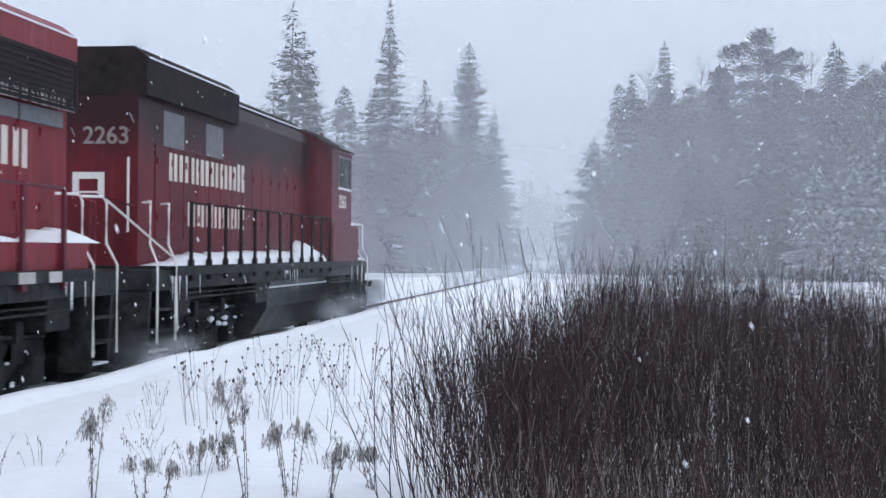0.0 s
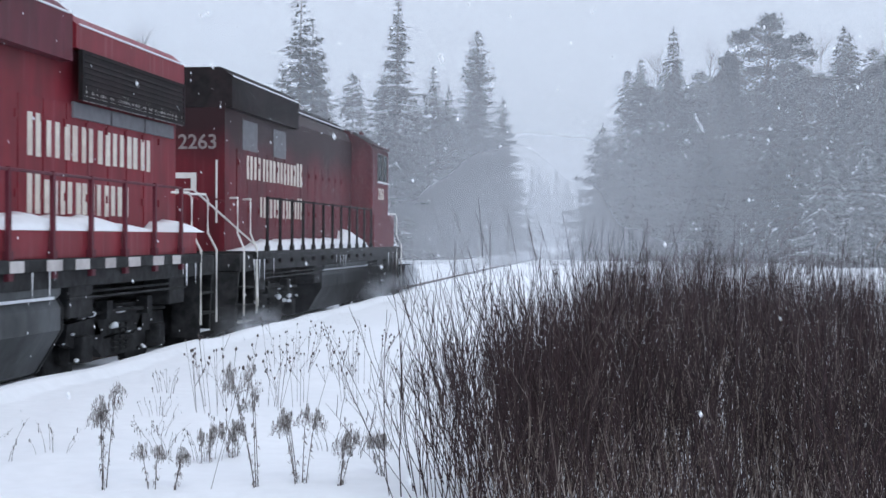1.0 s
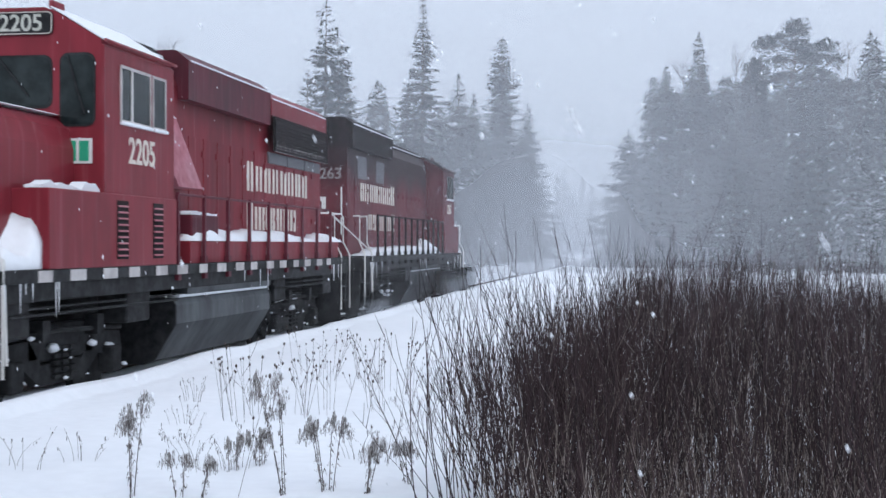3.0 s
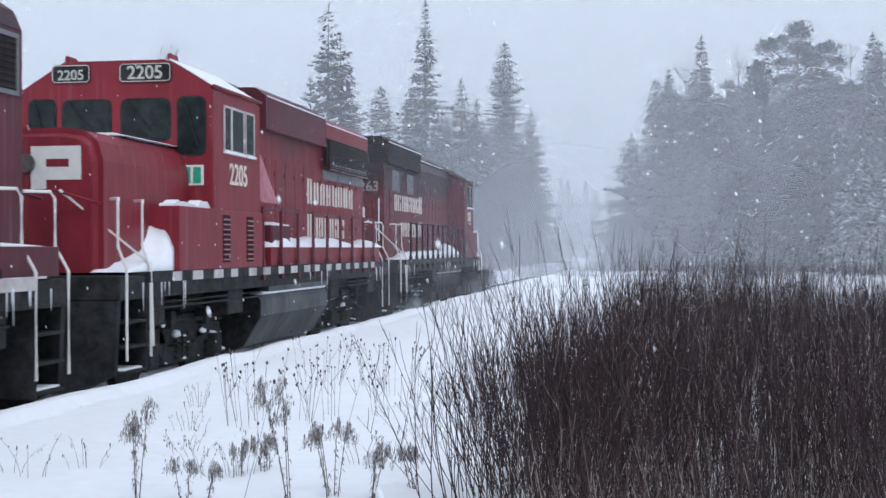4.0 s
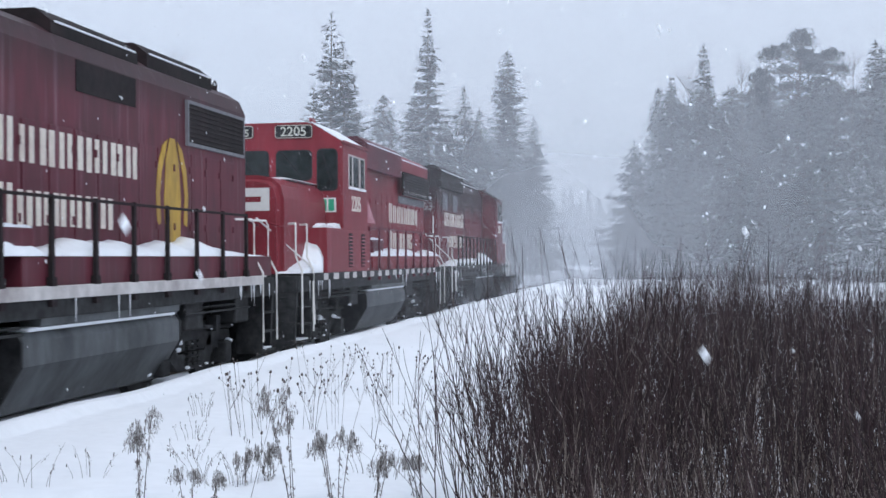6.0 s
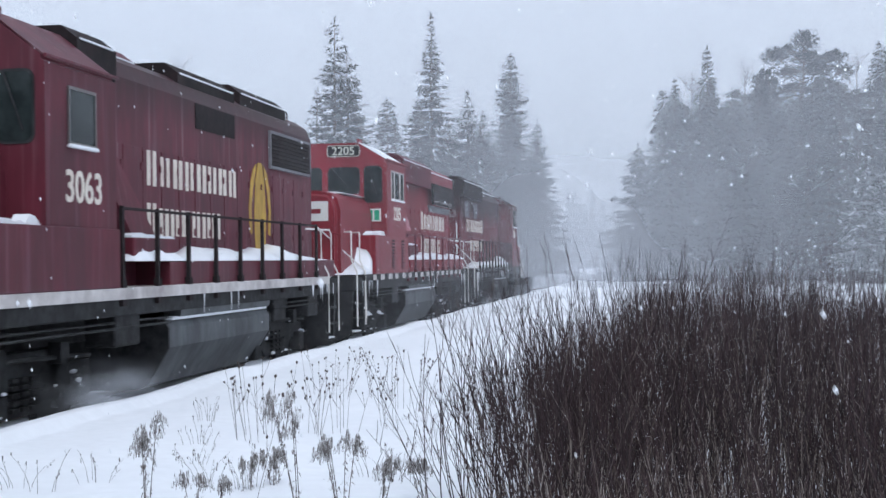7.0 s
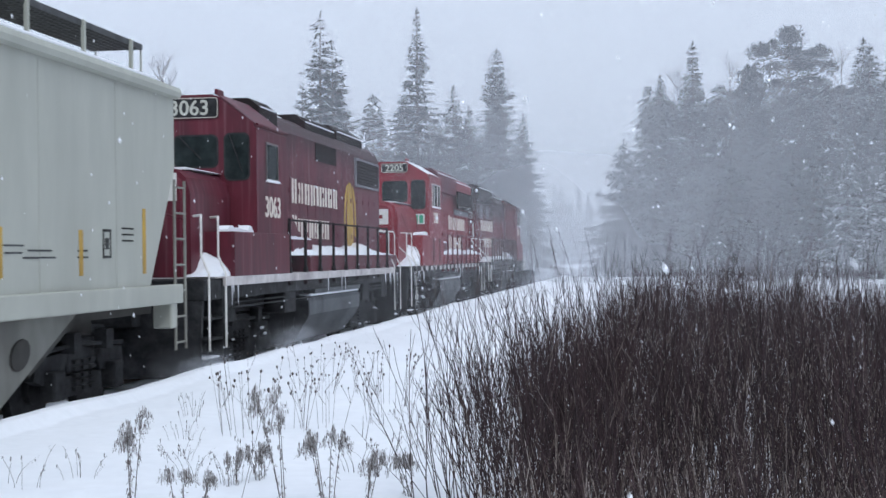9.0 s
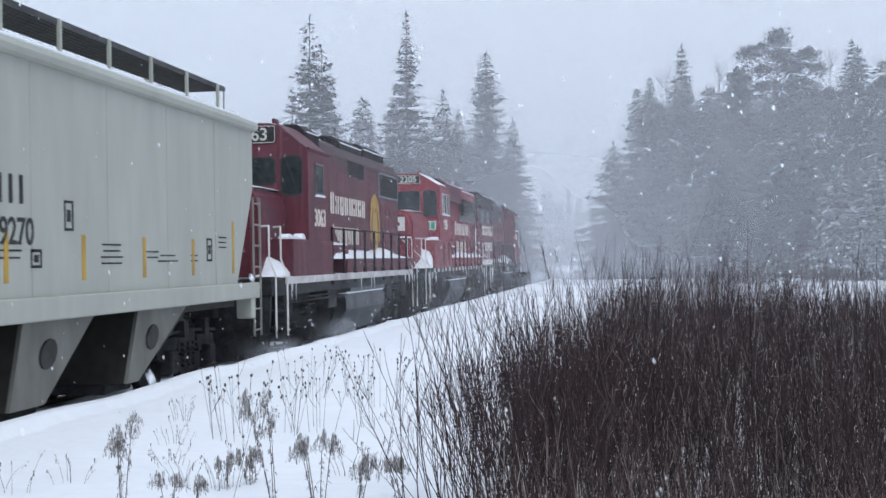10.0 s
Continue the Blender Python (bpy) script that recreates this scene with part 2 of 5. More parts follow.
def prism(bm, outline, y0, y1, axis="y"):
    """A closed outline of (a, b) pulled along an axis: y: (x, z), x: (y, z), z: (x, y)."""
    def at(a, b, c):
        return {"y": (a, c, b), "x": (c, a, b), "z": (a, b, c)}[axis]
    lo = [bm.verts.new(at(a, b, y0)) for a, b in outline]
    hi = [bm.verts.new(at(a, b, y1)) for a, b in outline]
    faces = [bm.faces.new(lo), bm.faces.new(hi)]
    for i in range(len(outline)):
        j = (i + 1) % len(outline)
        faces.append(bm.faces.new((lo[i], lo[j], hi[j], hi[i])))
    bmesh.ops.recalc_face_normals(bm, faces=faces)
    return bm


def tube(bm, pts, r, n=6, r2=None):
    """A round bar along points; r2: its radius at the end."""
    r2 = r if r2 is None else r2
    pts = [Vector(p) for p in pts]
    rings = []
    for i, p in enumerate(pts):
        d = (pts[min(i + 1, len(pts) - 1)] - pts[max(i - 1, 0)]).normalized()
        s = d.orthogonal().normalized()
        u = d.cross(s)
        rr = r + (r2 - r) * i / max(1, len(pts) - 1)
        rings.append([bm.verts.new(p + rr * (s * math.cos(2 * math.pi * k / n) + u * math.sin(2 * math.pi * k / n))) for k in range(n)])
    for a, b in zip(rings, rings[1:]):
        # match the nearest corner, so that the bar does not twist
        k0 = min(range(n), key=lambda k: (b[k].co - a[0].co).length)
        for k in range(n):
            bm.faces.new((a[k], a[(k + 1) % n], b[(k0 + k + 1) % n], b[(k0 + k) % n]))
    bm.faces.new(rings[0][::-1])
    bm.faces.new(rings[-1])
    return bm


def disc(bm, centre, r, x0, x1, n=20):
    """A wheel-like cylinder with its axle along x."""
    cy, cz = centre
    return prism(bm, [(cy + r * math.cos(2 * math.pi * k / n), cz + r * math.sin(2 * math.pi * k / n)) for k in range(n)], x0, x1, "x")


def rounded(x0, x1, z0, z1, r, n=4):
    """The outline of a rectangle with rounded corners."""
    out = []
    for cx, cz, a0 in ((x1 - r, z1 - r, 0), (x0 + r, z1 - r, 90), (x0 + r, z0 + r, 180), (x1 - r, z0 + r, 270)):
        out += [(cx + r * math.cos(radians(a0 + 90 * k / n)), cz + r * math.sin(radians(a0 + 90 * k / n))) for k in range(n + 1)]
    return out


def lettering(text, size, material, parent, m, depth=0.006, name="number"):
    cu = bpy.data.curves.new(name, "FONT")
    cu.body, cu.size, cu.extrude, cu.align_x, cu.offset = text, size, depth, "CENTER", 0.012 * size
    tmp = new("tmp", cu)
    bpy.context.view_layer.update()
    me = bpy.data.meshes.new_from_object(tmp.evaluated_get(bpy.context.evaluated_depsgraph_get()))
    bpy.data.objects.remove(tmp)
    me.materials.clear()
    me.materials.append(material)
    ob = new(name, me)
    ob.parent = parent
    ob.matrix_basis = m
    return ob



# ---- rolling stock: the cars stand along y, nose at y = 0, rail top at z = 0 ----
def truck(parent, yc, wheelbase, material):
    """A two-axle truck under a car: side frames with journal boxes, wheels, brake gear."""
    t = new("truck")
    t.parent = parent
    t.location = (0, yc, 0)
    for s in (-1, 1):
        bm = bmesh.new()
        h = wheelbase / 2
        prism(bm, [(-h - 0.45, 0.62), (-h - 0.38, 0.86), (-h + 0.5, 0.90), (-0.55, 0.60), (0.55, 0.60), (h - 0.5, 0.90), (h + 0.38, 0.86), (h + 0.45, 0.62), (h + 0.2, 0.55), (h - 0.3, 0.62), (0.6, 0.36), (-0.6, 0.36), (-h + 0.3, 0.62), (-h - 0.2, 0.55)], s * 1.02 - 0.06, s * 1.02 + 0.06, "x")
        part("side_frame", bm, material, t)
        for a in (-h, h):
            bm = bmesh.new()
            box(bm, s * 1.10 - 0.10, s * 1.10 + 0.10, a - 0.16, a + 0.16, 0.36, 0.70, 0.03)
            part("journal_box", bm, material, t)
        bm = bmesh.new()
        box(bm, s * 0.98 - 0.1, s * 0.98 + 0.1, -h + 0.45, h - 0.45, 0.62, 1.05, 0.05)
        part("bolster", bm, material, t)
        bm = bmesh.new()
        for k in (-0.22, 0, 0.22):
            for j in range(5):
                box(bm, s * 1.04 - 0.09, s * 1.04 + 0.09, k - 0.08, k + 0.08, 0.42 + j * 0.08, 0.465 + j * 0.08)
        tagged(part("spring", bm, material, t), kind="stuff")
        bm = bmesh.new()
        tube(bm, [(s * 1.16, -h - 0.3, 0.95), (s * 1.16, -0.2, 0.98), (s * 1.16, h + 0.2, 0.92)], 0.03, 6)
        for a in (-h * 0.55, h * 0.55):
            prism(bm, [(a - 0.10, 0.88), (a + 0.10, 0.88), (a + 0.10, 1.12), (a - 0.10, 1.12)], s * 1.08, s * 1.24, "x")
        part("brake_cylinder", bm, material, t)
    for a in (-wheelbase / 2, wheelbase / 2):
        for s in (-1, 1):
            bm = bmesh.new()
            disc(bm, (a, 0.51), 0.51, s * 0.75 - 0.06, s * 0.75 + 0.06, 24)
            disc(bm, (a, 0.51), 0.20, s * 0.84 - 0.05, s * 0.84 + 0.05, 14)
            part("wheel", bm, BLACK, t)
    return t


def coupler(parent, y, s):
    bm = bmesh.new()
    box(bm, -0.09, 0.09, min(y, y - s * 0.8), max(y, y - s * 0.8), 0.78, 0.98, 0.02)
    box(bm, -0.16, 0.16, min(y, y - s * 0.28), max(y, y - s * 0.28), 0.70, 1.06, 0.05)
    part("coupler", bm, BLACK, parent)


def bars(parent, x, y0, y1, z0, z1, count, material, seed, facing, name="lettering_bar"):
    """The painted company lettering as a row of plain upright blocks on a car's side."""
    rnd = random.Random(seed)
    step = (y1 - y0) / count
    for i in range(count):
        a = y0 + i * step + 0.08 * step
        w = step * rnd.uniform(0.22, 0.30)
        gap = step * rnd.uniform(0.42, 0.52)
        for c in (a, a + gap):
            bm = bmesh.new()
            box(bm, x - 0.004, x + 0.004, c, c + w, z0 + rnd.uniform(0, 0.02), z1 + (0.06 if i == 0 else 0))
            part(name, bm, material, parent)


def ridge(bm, a, b, z, top, x0, x1, seed, n=9):
    """A strip of snow with an uneven crest along y."""
    crest = [(a + (b - a) * k / n, z + 0.012 + top * abs(noise.noise((k * 0.83, seed, 1.7))) * (0.3 if k in (0, n) else 1.0)) for k in range(n + 1)]
    return prism(bm, [(a, z), (b, z)] + crest[::-1], x0, x1, "x")


def stanchions(parent, x, ys, z0, z1, material):
    first = None
    for y in ys:
        if first is None:
            bm = bmesh.new()
            box(bm, -0.022, 0.022, -0.035, 0.035, z0, z1)
            box(bm, -0.035, 0.035, -0.06, 0.06, z0 - 0.22, z0 + 0.10)
            tube(bm, [(0, 0, z1 - 0.01), (0, 0, z1 + 0.03)], 0.028, 6)
            first = part("stanchion", bm, material, parent)
            first.location = (x, y, 0)
        else:
            share("stanchion", first.data, parent, pose(x, y, 0))


def drift(parent, x_in, x_out, y0, y1, z, h, seed):
    """Snow blown against the hood on a walkway: high at the wall, feathered out to the edge."""
    n = max(8, int((y1 - y0) / 0.18))
    bm = bmesh.new()
    rows = []
    for i in range(n + 1):
        y = y0 + (y1 - y0) * i / n
        e = min(1.0, 4 * i / n, 4 * (n - i) / n)
        hh = h * e * (0.55 + 0.6 * abs(noise.noise((y * 0.8, seed, 0))) + 0.35 * noise.noise((y * 2.6, seed, 3))) + 0.012
        rows.append([bm.verts.new((x_in, y, z + 0.003)), bm.verts.new((x_in, y, z + hh)), bm.verts.new((x_in + (x_out - x_in) * 0.45, y, z + hh * 0.85)), bm.verts.new((x_in + (x_out - x_in) * 0.9, y, z + hh * 0.45)), bm.verts.new((x_out, y, z + 0.003))])
    for a, b in zip(rows, rows[1:]):
        for k in range(4):
            bm.faces.new((a[k], b[k], b[k + 1], a[k + 1]))
    bm.faces.new(rows[0])
    bm.faces.new(rows[-1][::-1])
    bmesh.ops.recalc_face_normals(bm, faces=bm.faces)
    part("snow_drift", bm, SNOW, parent, "wind-blown snow lying on the walkway", True)


def heap(parent, x_in, x_out, y0, y1, z, h, seed):
    """Snow banked up on a porch: rising unevenly towards the box at its back, worn down at the edge."""
    bm = bmesh.new()
    n, m = 16, 7
    rows = []
    for i in range(n + 1):
        t = i / n
        row = []
        for k in range(m + 1):
            u = k / m
            x, y = x_in + (x_out - x_in) * u, y0 + (y1 - y0) * t
            up = h * (0.06 + 1.05 * t ** 1.5) * (1 - 0.55 * u ** 3) * (0.8 + 0.7 * noise.noise((x * 2.2, y * 2.4, seed))) + 0.05 * noise.noise((x * 7, y * 7, seed))
            row.append(bm.verts.new((x, y, z + max(0.006, up * (1 if 0 < i else 0)))))
        rows.append([bm.verts.new((x_in, row[0].co.y, z + 0.002))] + row + [bm.verts.new((x_out, row[0].co.y, z + 0.002))])
    for a, b in zip(rows, rows[1:]):
        for k in range(len(a) - 1):
            bm.faces.new((a[k], b[k], b[k + 1], a[k + 1]))
    bm.faces.new(rows[-1])
    bmesh.ops.recalc_face_normals(bm, faces=bm.faces)
    part("porch_snow", bm, SNOW, parent, "deep snow banked on the porch beside the nose", True)


def locomotive(d):
    """A four-axle road-switcher: d holds its lengths, heights, colours and markings."""
    L, paint, eave, roof = d["length"], d["paint"], d["eave"], d["roof"]
    c0, c1, hood_end = d["cab"][0], d["cab"][1], d["hood_end"]
    n0, box0 = d["nose"], d["box"]
    ht = d["hood_top"]
    deck = 1.70
    loco = thing("locomotive", d["label"], "locomotive", "locomotives of the train")
    # underframe
    bm = bmesh.new()
    box(bm, -1.48, 1.48, 0.75, L - 0.75, 1.36, deck - 0.03, 0.02)
    box(bm, -0.5, 0.5, 0.4, L - 0.4, 1.0, 1.36)
    part("underframe", bm, BLACK, loco)
    for s in (-1, 1):
        bm = bmesh.new()
        box(bm, s * 1.515 - 0.025, s * 1.515 + 0.025, 1.6, L - 1.6, deck - 0.14, deck, 0.008)
        part("side_sill", bm, d["sill"], loco)
        if d["sill_blocks"]:
            k = 0
            y = 2.4
            while y < L - 2.2:
                bm = bmesh.new()
                box(bm, s * 1.543 - 0.004, s * 1.543 + 0.004, y, y + (0.42 if k % 3 else 0.34), deck - 0.135, deck - 0.01)
                part("sill_marking", bm, LIGHT_SILL, loco)
                y += 0.92 if k % 2 else 0.8
                k += 1
    bm = bmesh.new()
    box(bm, -1.5, 1.5, 1.3, L - 1.3, deck - 0.02, deck + 0.005)
    part("walkway", bm, d["sill"], loco)
    # fuel tank with rounded lower flanks and a ledge on top
    t0, t1 = d["tank"]
    bm = bmesh.new()
    prism(bm, [(-1.30, 1.22), (1.30, 1.22), (1.36, 1.12), (1.36, 0.86), (1.05, 0.36), (0.9, 0.30), (-0.9, 0.30), (-1.05, 0.36), (-1.36, 0.86), (-1.36, 1.12)], t0, t1)
    part("fuel_tank", bm, TANK, loco, "grey frosted fuel tank")
    for s in (-1, 1):
        bm = bmesh.new()
        tube(bm, [(s * 1.28, t0 + 0.35, 1.34), (s * 1.28, t1 - 0.1, 1.34)], 0.13, 10)
        part("air_reservoir", bm, TANK, loco)
        bm = bmesh.new()
        box(bm, s * 1.26 - 0.12, s * 1.26 + 0.12, t0 + 0.1, t1 - 0.2, 1.222, 1.27, 0.02)
        part("snow_ledge", bm, SNOW, loco, "snow lying on the tank")
    for y in (t0 - 0.03, t1 + 0.03):
        bm = bmesh.new()
        prism(bm, [(-1.31, 1.23), (1.31, 1.23), (1.37, 1.12), (1.37, 0.86), (1.06, 0.35), (0.9, 0.29), (-0.9, 0.29), (-1.06, 0.35), (-1.37, 0.86), (-1.37, 1.12)], y - 0.028, y + 0.028)
        part("tank_end", bm, BLACK, loco)
    rnd = random.Random(int(L * 100))
    for s in (-1, 1):
        for a, b in ((t0 - 1.9, t0 - 1.1), (t1 + 0.15, t1 + 0.9), (1.9, 2.5), (L - 2.7, L - 2.0)):
            bm = bmesh.new()
            box(bm, s * 1.2 - 0.2, s * 1.2 + 0.2, a, b, 0.98, 1.40, 0.03)
            part("equipment_box", bm, BLACK, loco)
        for k in range(2):
            for e0, e1 in ((2.0, t0 - 0.1), (t1 + 0.1, L - 2.0)):
                bm = bmesh.new()
                tube(bm, [(s * (1.38 + 0.03 * k), e0, 1.28 - 0.07 * k), (s * (1.38 + 0.03 * k), e1, 1.28 - 0.07 * k)], 0.018, 5)
                part("air_pipe", bm, BLACK, loco)
        for k in range(34):
            y = rnd.choice((d["trucks"][0], d["trucks"][1])) + rnd.uniform(-2.0, 2.0)
            bm = bmesh.new()
            r = rnd.choice((0.012, 0.018, 0.025, 0.03, 0.06)) * rnd.uniform(0.8, 1.2)
            bmesh.ops.create_icosphere(bm, subdivisions=2, radius=r)
            for v in bm.verts:
                v.co *= 1 + 0.5 * noise.noise(v.co * 18 + Vector((k, s, L)))
                v.co.y *= 1.5
                v.co.z *= 0.75
            part("snow_lump", bm, SNOW, loco, smooth=True).location = (s * rnd.uniform(1.05, 1.20), y, rnd.choice((0.38, 0.62, 0.90, 0.72)) + r)
    for yc in d["trucks"]:
        truck(loco, yc, 2.74, BLACK)
    coupler(loco, 0.0, -1)
    coupler(loco, L, 1)
    # pilots and step wells
    for y, s in ((0.78, 1), (L - 0.78, -1)):
        bm = bmesh.new()
        prism(bm, [(-1.45, 1.36), (1.45, 1.36), (1.4, 0.45), (0.9, 0.22), (-0.9, 0.22), (-1.4, 0.45)], y - 0.05, y + 0.05)
        part("pilot_plate", bm, BLACK, loco)
        for sx in (-1, 1):
            for k in range(4):
                bm = bmesh.new()
                z = 0.45 + k * 0.31
                box(bm, sx * 1.28 - 0.22, sx * 1.28 + 0.22, y + s * 0.42 - 0.34, y + s * 0.42 + 0.34, z, z + 0.035)
                part("step", bm, BLACK, loco)
            bm = bmesh.new()
            box(bm, sx * 1.06 - 0.015, sx * 1.06 + 0.015, y + s * 0.42 - 0.36, y + s * 0.42 + 0.36, 0.42, 1.66)
            for e in (s * 0.36,):
                box(bm, sx * 1.28 - 0.22, sx * 1.28 + 0.22, y + s * 0.42 + e - 0.012, y + s * 0.42 + e + 0.012, 0.42, 1.66)
            part("step_well", bm, BLACK, loco)
            bm = bmesh.new()
            box(bm, sx * 1.30 - 0.18, sx * 1.30 + 0.16, y + s * 0.42 - 0.3, y + s * 0.42 + 0.3, 0.486, 0.515, 0.012)
            part("step_snow", bm, SNOW, loco)
            # white grab irons either side of the steps
            for e, up in ((-0.38, 2.62), (0.42, 2.62)):
                yy = y + s * 0.42 + s * e
                bm = bmesh.new()
                inward = sx * 1.18
                tube(bm, [(sx * 1.53, yy, 0.62), (sx * 1.53, yy, 1.75), (sx * 1.40, yy + s * 0.05, 2.02), (sx * 1.40, yy + s * 0.05, up - 0.08), (sx * 1.38, yy + s * 0.12, up), (inward, yy + s * 0.36, up)], 0.019, 6)
                part("grab_iron", bm, WHITE, loco, "white painted grab iron")
        # end railing
        bm = bmesh.new()
        for x in (-0.62, 0.62):
            tube(bm, [(x, y, 1.68), (x, y, 2.72)], 0.022, 6)
        tube(bm, [(-1.2, y + 0.02, 2.55), (-0.62, y, 2.72), (0.62, y, 2.72), (1.2, y + 0.02, 2.55)], 0.02, 6)
        part("end_railing", bm, paint if d["dark_rails"] else WHITE, loco)
    # the near end carries two slanting white stair rails
    for sx in (-1, 1) if d["slant"] else ():
        bm = bmesh.new()
        y = L - 0.75 if d["slant_at_tail"] else 0.75
        s = -1 if d["slant_at_tail"] else 1
        tube(bm, [(sx * 0.7, y, 2.72), (sx * 1.50, y + s * 0.95, 1.80), (sx * 1.53, y + s * 0.95, 0.75)], 0.02, 6)
        part("stair_rail", bm, WHITE, loco, "white painted stair rail")
    # nose
    nz = d["nose_top"]
    bm = bmesh.new()
    w = d["nose_half"]
    prism(bm, [(-w, deck), (w, deck), (w, nz - 0.42), (w - 0.07, nz - 0.18), (w - 0.22, nz - 0.05), (w - 0.5, nz), (-w + 0.5, nz), (-w + 0.22, nz - 0.05), (-w + 0.07, nz - 0.18), (-w, nz - 0.42)], n0, c0 + 0.01)
    bmesh.ops.bevel(bm, geom=[e for e in bm.edges if all(abs(v.co.y - n0) < 1e-4 for v in e.verts) and max(v.co.z for v in e.verts) > deck + 0.1], offset=0.12, segments=3, affect="EDGES")
    part("nose", bm, paint, loco, smooth=False)
    bm = bmesh.new()
    prism(bm, [(-w + 0.15, nz - 0.02), (w - 0.15, nz - 0.02), (w - 0.3, nz + 0.02), (-w + 0.3, nz + 0.02)], n0 + 0.35 * (c0 - n0), c0)
    part("nose_snow", bm, SNOW, loco, "thin snow lying on the nose")
    bm = bmesh.new()
    for x in (-0.16, 0.16):
        prism(bm, [(x + 0.12 * math.cos(k * math.pi / 8), nz - 0.45 + 0.12 * math.sin(k * math.pi / 8)) for k in range(16)], n0 - 0.05, n0 + 0.02)
    part("headlight", bm, STEEL, loco, "round twin headlight")
    if d["emblem"]:
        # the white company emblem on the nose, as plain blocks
        for x0, x1, z0, z1 in ((0.22, 0.42, 2.74, 3.28), (0.42, 0.88, 3.12, 3.28), (0.42, 0.88, 2.86, 3.02), (0.72, 0.88, 3.02, 3.12)):
            bm = bmesh.new()
            box(bm, x0, x1, n0 - 0.006, n0 + 0.004, z0, z1)
            part("emblem_block", bm, WHITE, loco)
    # cab with a chamfered roof
    bm = bmesh.new()
    prism(bm, [(-1.5, deck), (1.5, deck), (1.5, eave), (0.80, roof), (-0.80, roof), (-1.5, eave)], c0, c1)
    bmesh.ops.bevel(bm, geom=[e for e in bm.edges if abs(e.verts[0].co.y - e.verts[1].co.y) > 1 and e.verts[0].co.z > eave - 0.1], offset=0.05, segments=2, affect="EDGES")
    cab = part("cab", bm, paint, loco)
    for s in (-1, 1):
        bm = bmesh.new()
        prism(bm, [(s * 1.47, eave + 0.025), (s * 0.82, roof + 0.002), (s * 0.82, roof + 0.018), (s * 1.47, eave + 0.038)][::s], c0 + 0.02, c1 - 0.02)
        part("roof_panel", bm, d["roof_snow"], cab)
        bm = bmesh.new()
        box(bm, s * 0.8 - 0.03, s * 0.8 + 0.03, c0 + 0.05, c0 + 0.40, roof, roof + 0.10, 0.02)
        part("roof_vent", bm, paint, cab)
    for s in (-1, 1):
        bm = bmesh.new()
        tube(bm, [(s * 1.52, c0 - 0.02, eave + 0.01), (s * 1.52, c1 + 0.02, eave + 0.01)], 0.025, 6)
        part("rain_gutter", bm, paint, cab)
        # side windows: framed panes
        for a, b in d["side_windows"]:
            win = new("cab_window")
            win.parent = cab
            bm = bmesh.new()
            z0, z1 = d["window_z"]
            x = s * 1.503
            for q in ((a, a + 0.03, z0, z1), (b - 0.03, b, z0, z1), (a + 0.03, b - 0.03, z0, z0 + 0.035), (a + 0.03, b - 0.03, z1 - 0.035, z1)):
                box(bm, x - 0.018, x + 0.018, *q)
            part("frame", bm, d["window_frame"], win)
            bm = bmesh.new()
            box(bm, x - 0.008, x + 0.006, a + 0.03, b - 0.03, z0 + 0.035, z1 - 0.035)
            part("pane", bm, GLASS, win)
            bm = bmesh.new()
            box(bm, x + s * 0.02 - 0.03, x + s * 0.02 + 0.03, a, b, z0 - 0.03, z0 + 0.012, 0.012)
            part("snowy_sill", bm, SNOW, win)
    # windshields, door windows and number boards on the cab's front
    fz0, fz1 = d["front_z"]
    for x0, x1, name in ((0.10, 0.82, "windshield"), (-0.82, -0.10, "windshield"), (0.97, 1.36, "door_window"), (-1.36, -0.97, "door_window")):
        z0, z1 = (fz0, fz1) if name == "windshield" else (fz0 - 0.22, fz1 + 0.02)
        bm = bmesh.new()
        prism(bm, rounded(x0, x1, z0, z1, 0.09), c0 - 0.016, c0 + 0.01)
        pane = part(name, bm, GLASS, cab)
        bm = bmesh.new()
        prism(bm, rounded(x0 - 0.03, x1 + 0.03, z0 - 0.03, z1 + 0.03, 0.11), c0 - 0.009, c0 + 0.005)
        part("gasket", bm, BLACK, pane)
        bm = bmesh.new()
        tube(bm, [(x0 + 0.08, c0 - 0.035, z1), ((x0 + x1) / 2 + 0.1, c0 - 0.035, z0 + 0.12)], 0.012, 5)
        part("wiper", bm, BLACK, pane)
    for x, half, tall in d["boards"]:
        z1 = roof - 0.05
        z0 = z1 - tall
        bm = bmesh.new()
        prism(bm, rounded(x - half, x + half, z0, z1, 0.06), c0 - 0.03, c0 + 0.02)
        board = part("number_board", bm, BLACK, cab, "black number board with a pale rim")
        bm = bmesh.new()
        ring = rounded(x - half + 0.012, x + half - 0.012, z0 + 0.012, z1 - 0.012, 0.05)
        tube(bm, [(a, c0 - 0.031, b) for a, b in ring + ring[:2]], 0.006, 5)
        part("rim", bm, CREAM, board)
        lettering(d["number"], min(tall * 1.02, half * 0.70), BOARD_TEXT, board, pose(x, c0 - 0.034, z0 + 0.17 * tall, 90, 0, 0))
    for s in (-1, 1):
        lettering(d["number"], d["number_size"], CREAM, cab, pose(s * 1.504, d["number_at"][0], d["number_at"][1], 90, 0, 90 * s))
        if d["green_sign"]:
            bm = bmesh.new()
            box(bm, s * 1.17 - 0.18, s * 1.17 + 0.18, c0 - 0.016, c0 - 0.004, 2.93, 3.23)
            sign = part("sign", bm, WHITE, cab)
            bm = bmesh.new()
            for a in (-0.08, 0.08):
                box(bm, s * 1.17 + a - 0.06, s * 1.17 + a + 0.06, c0 - 0.020, c0 - 0.014, 2.96, 3.20)
            part("green_panel", bm, GREEN, sign)
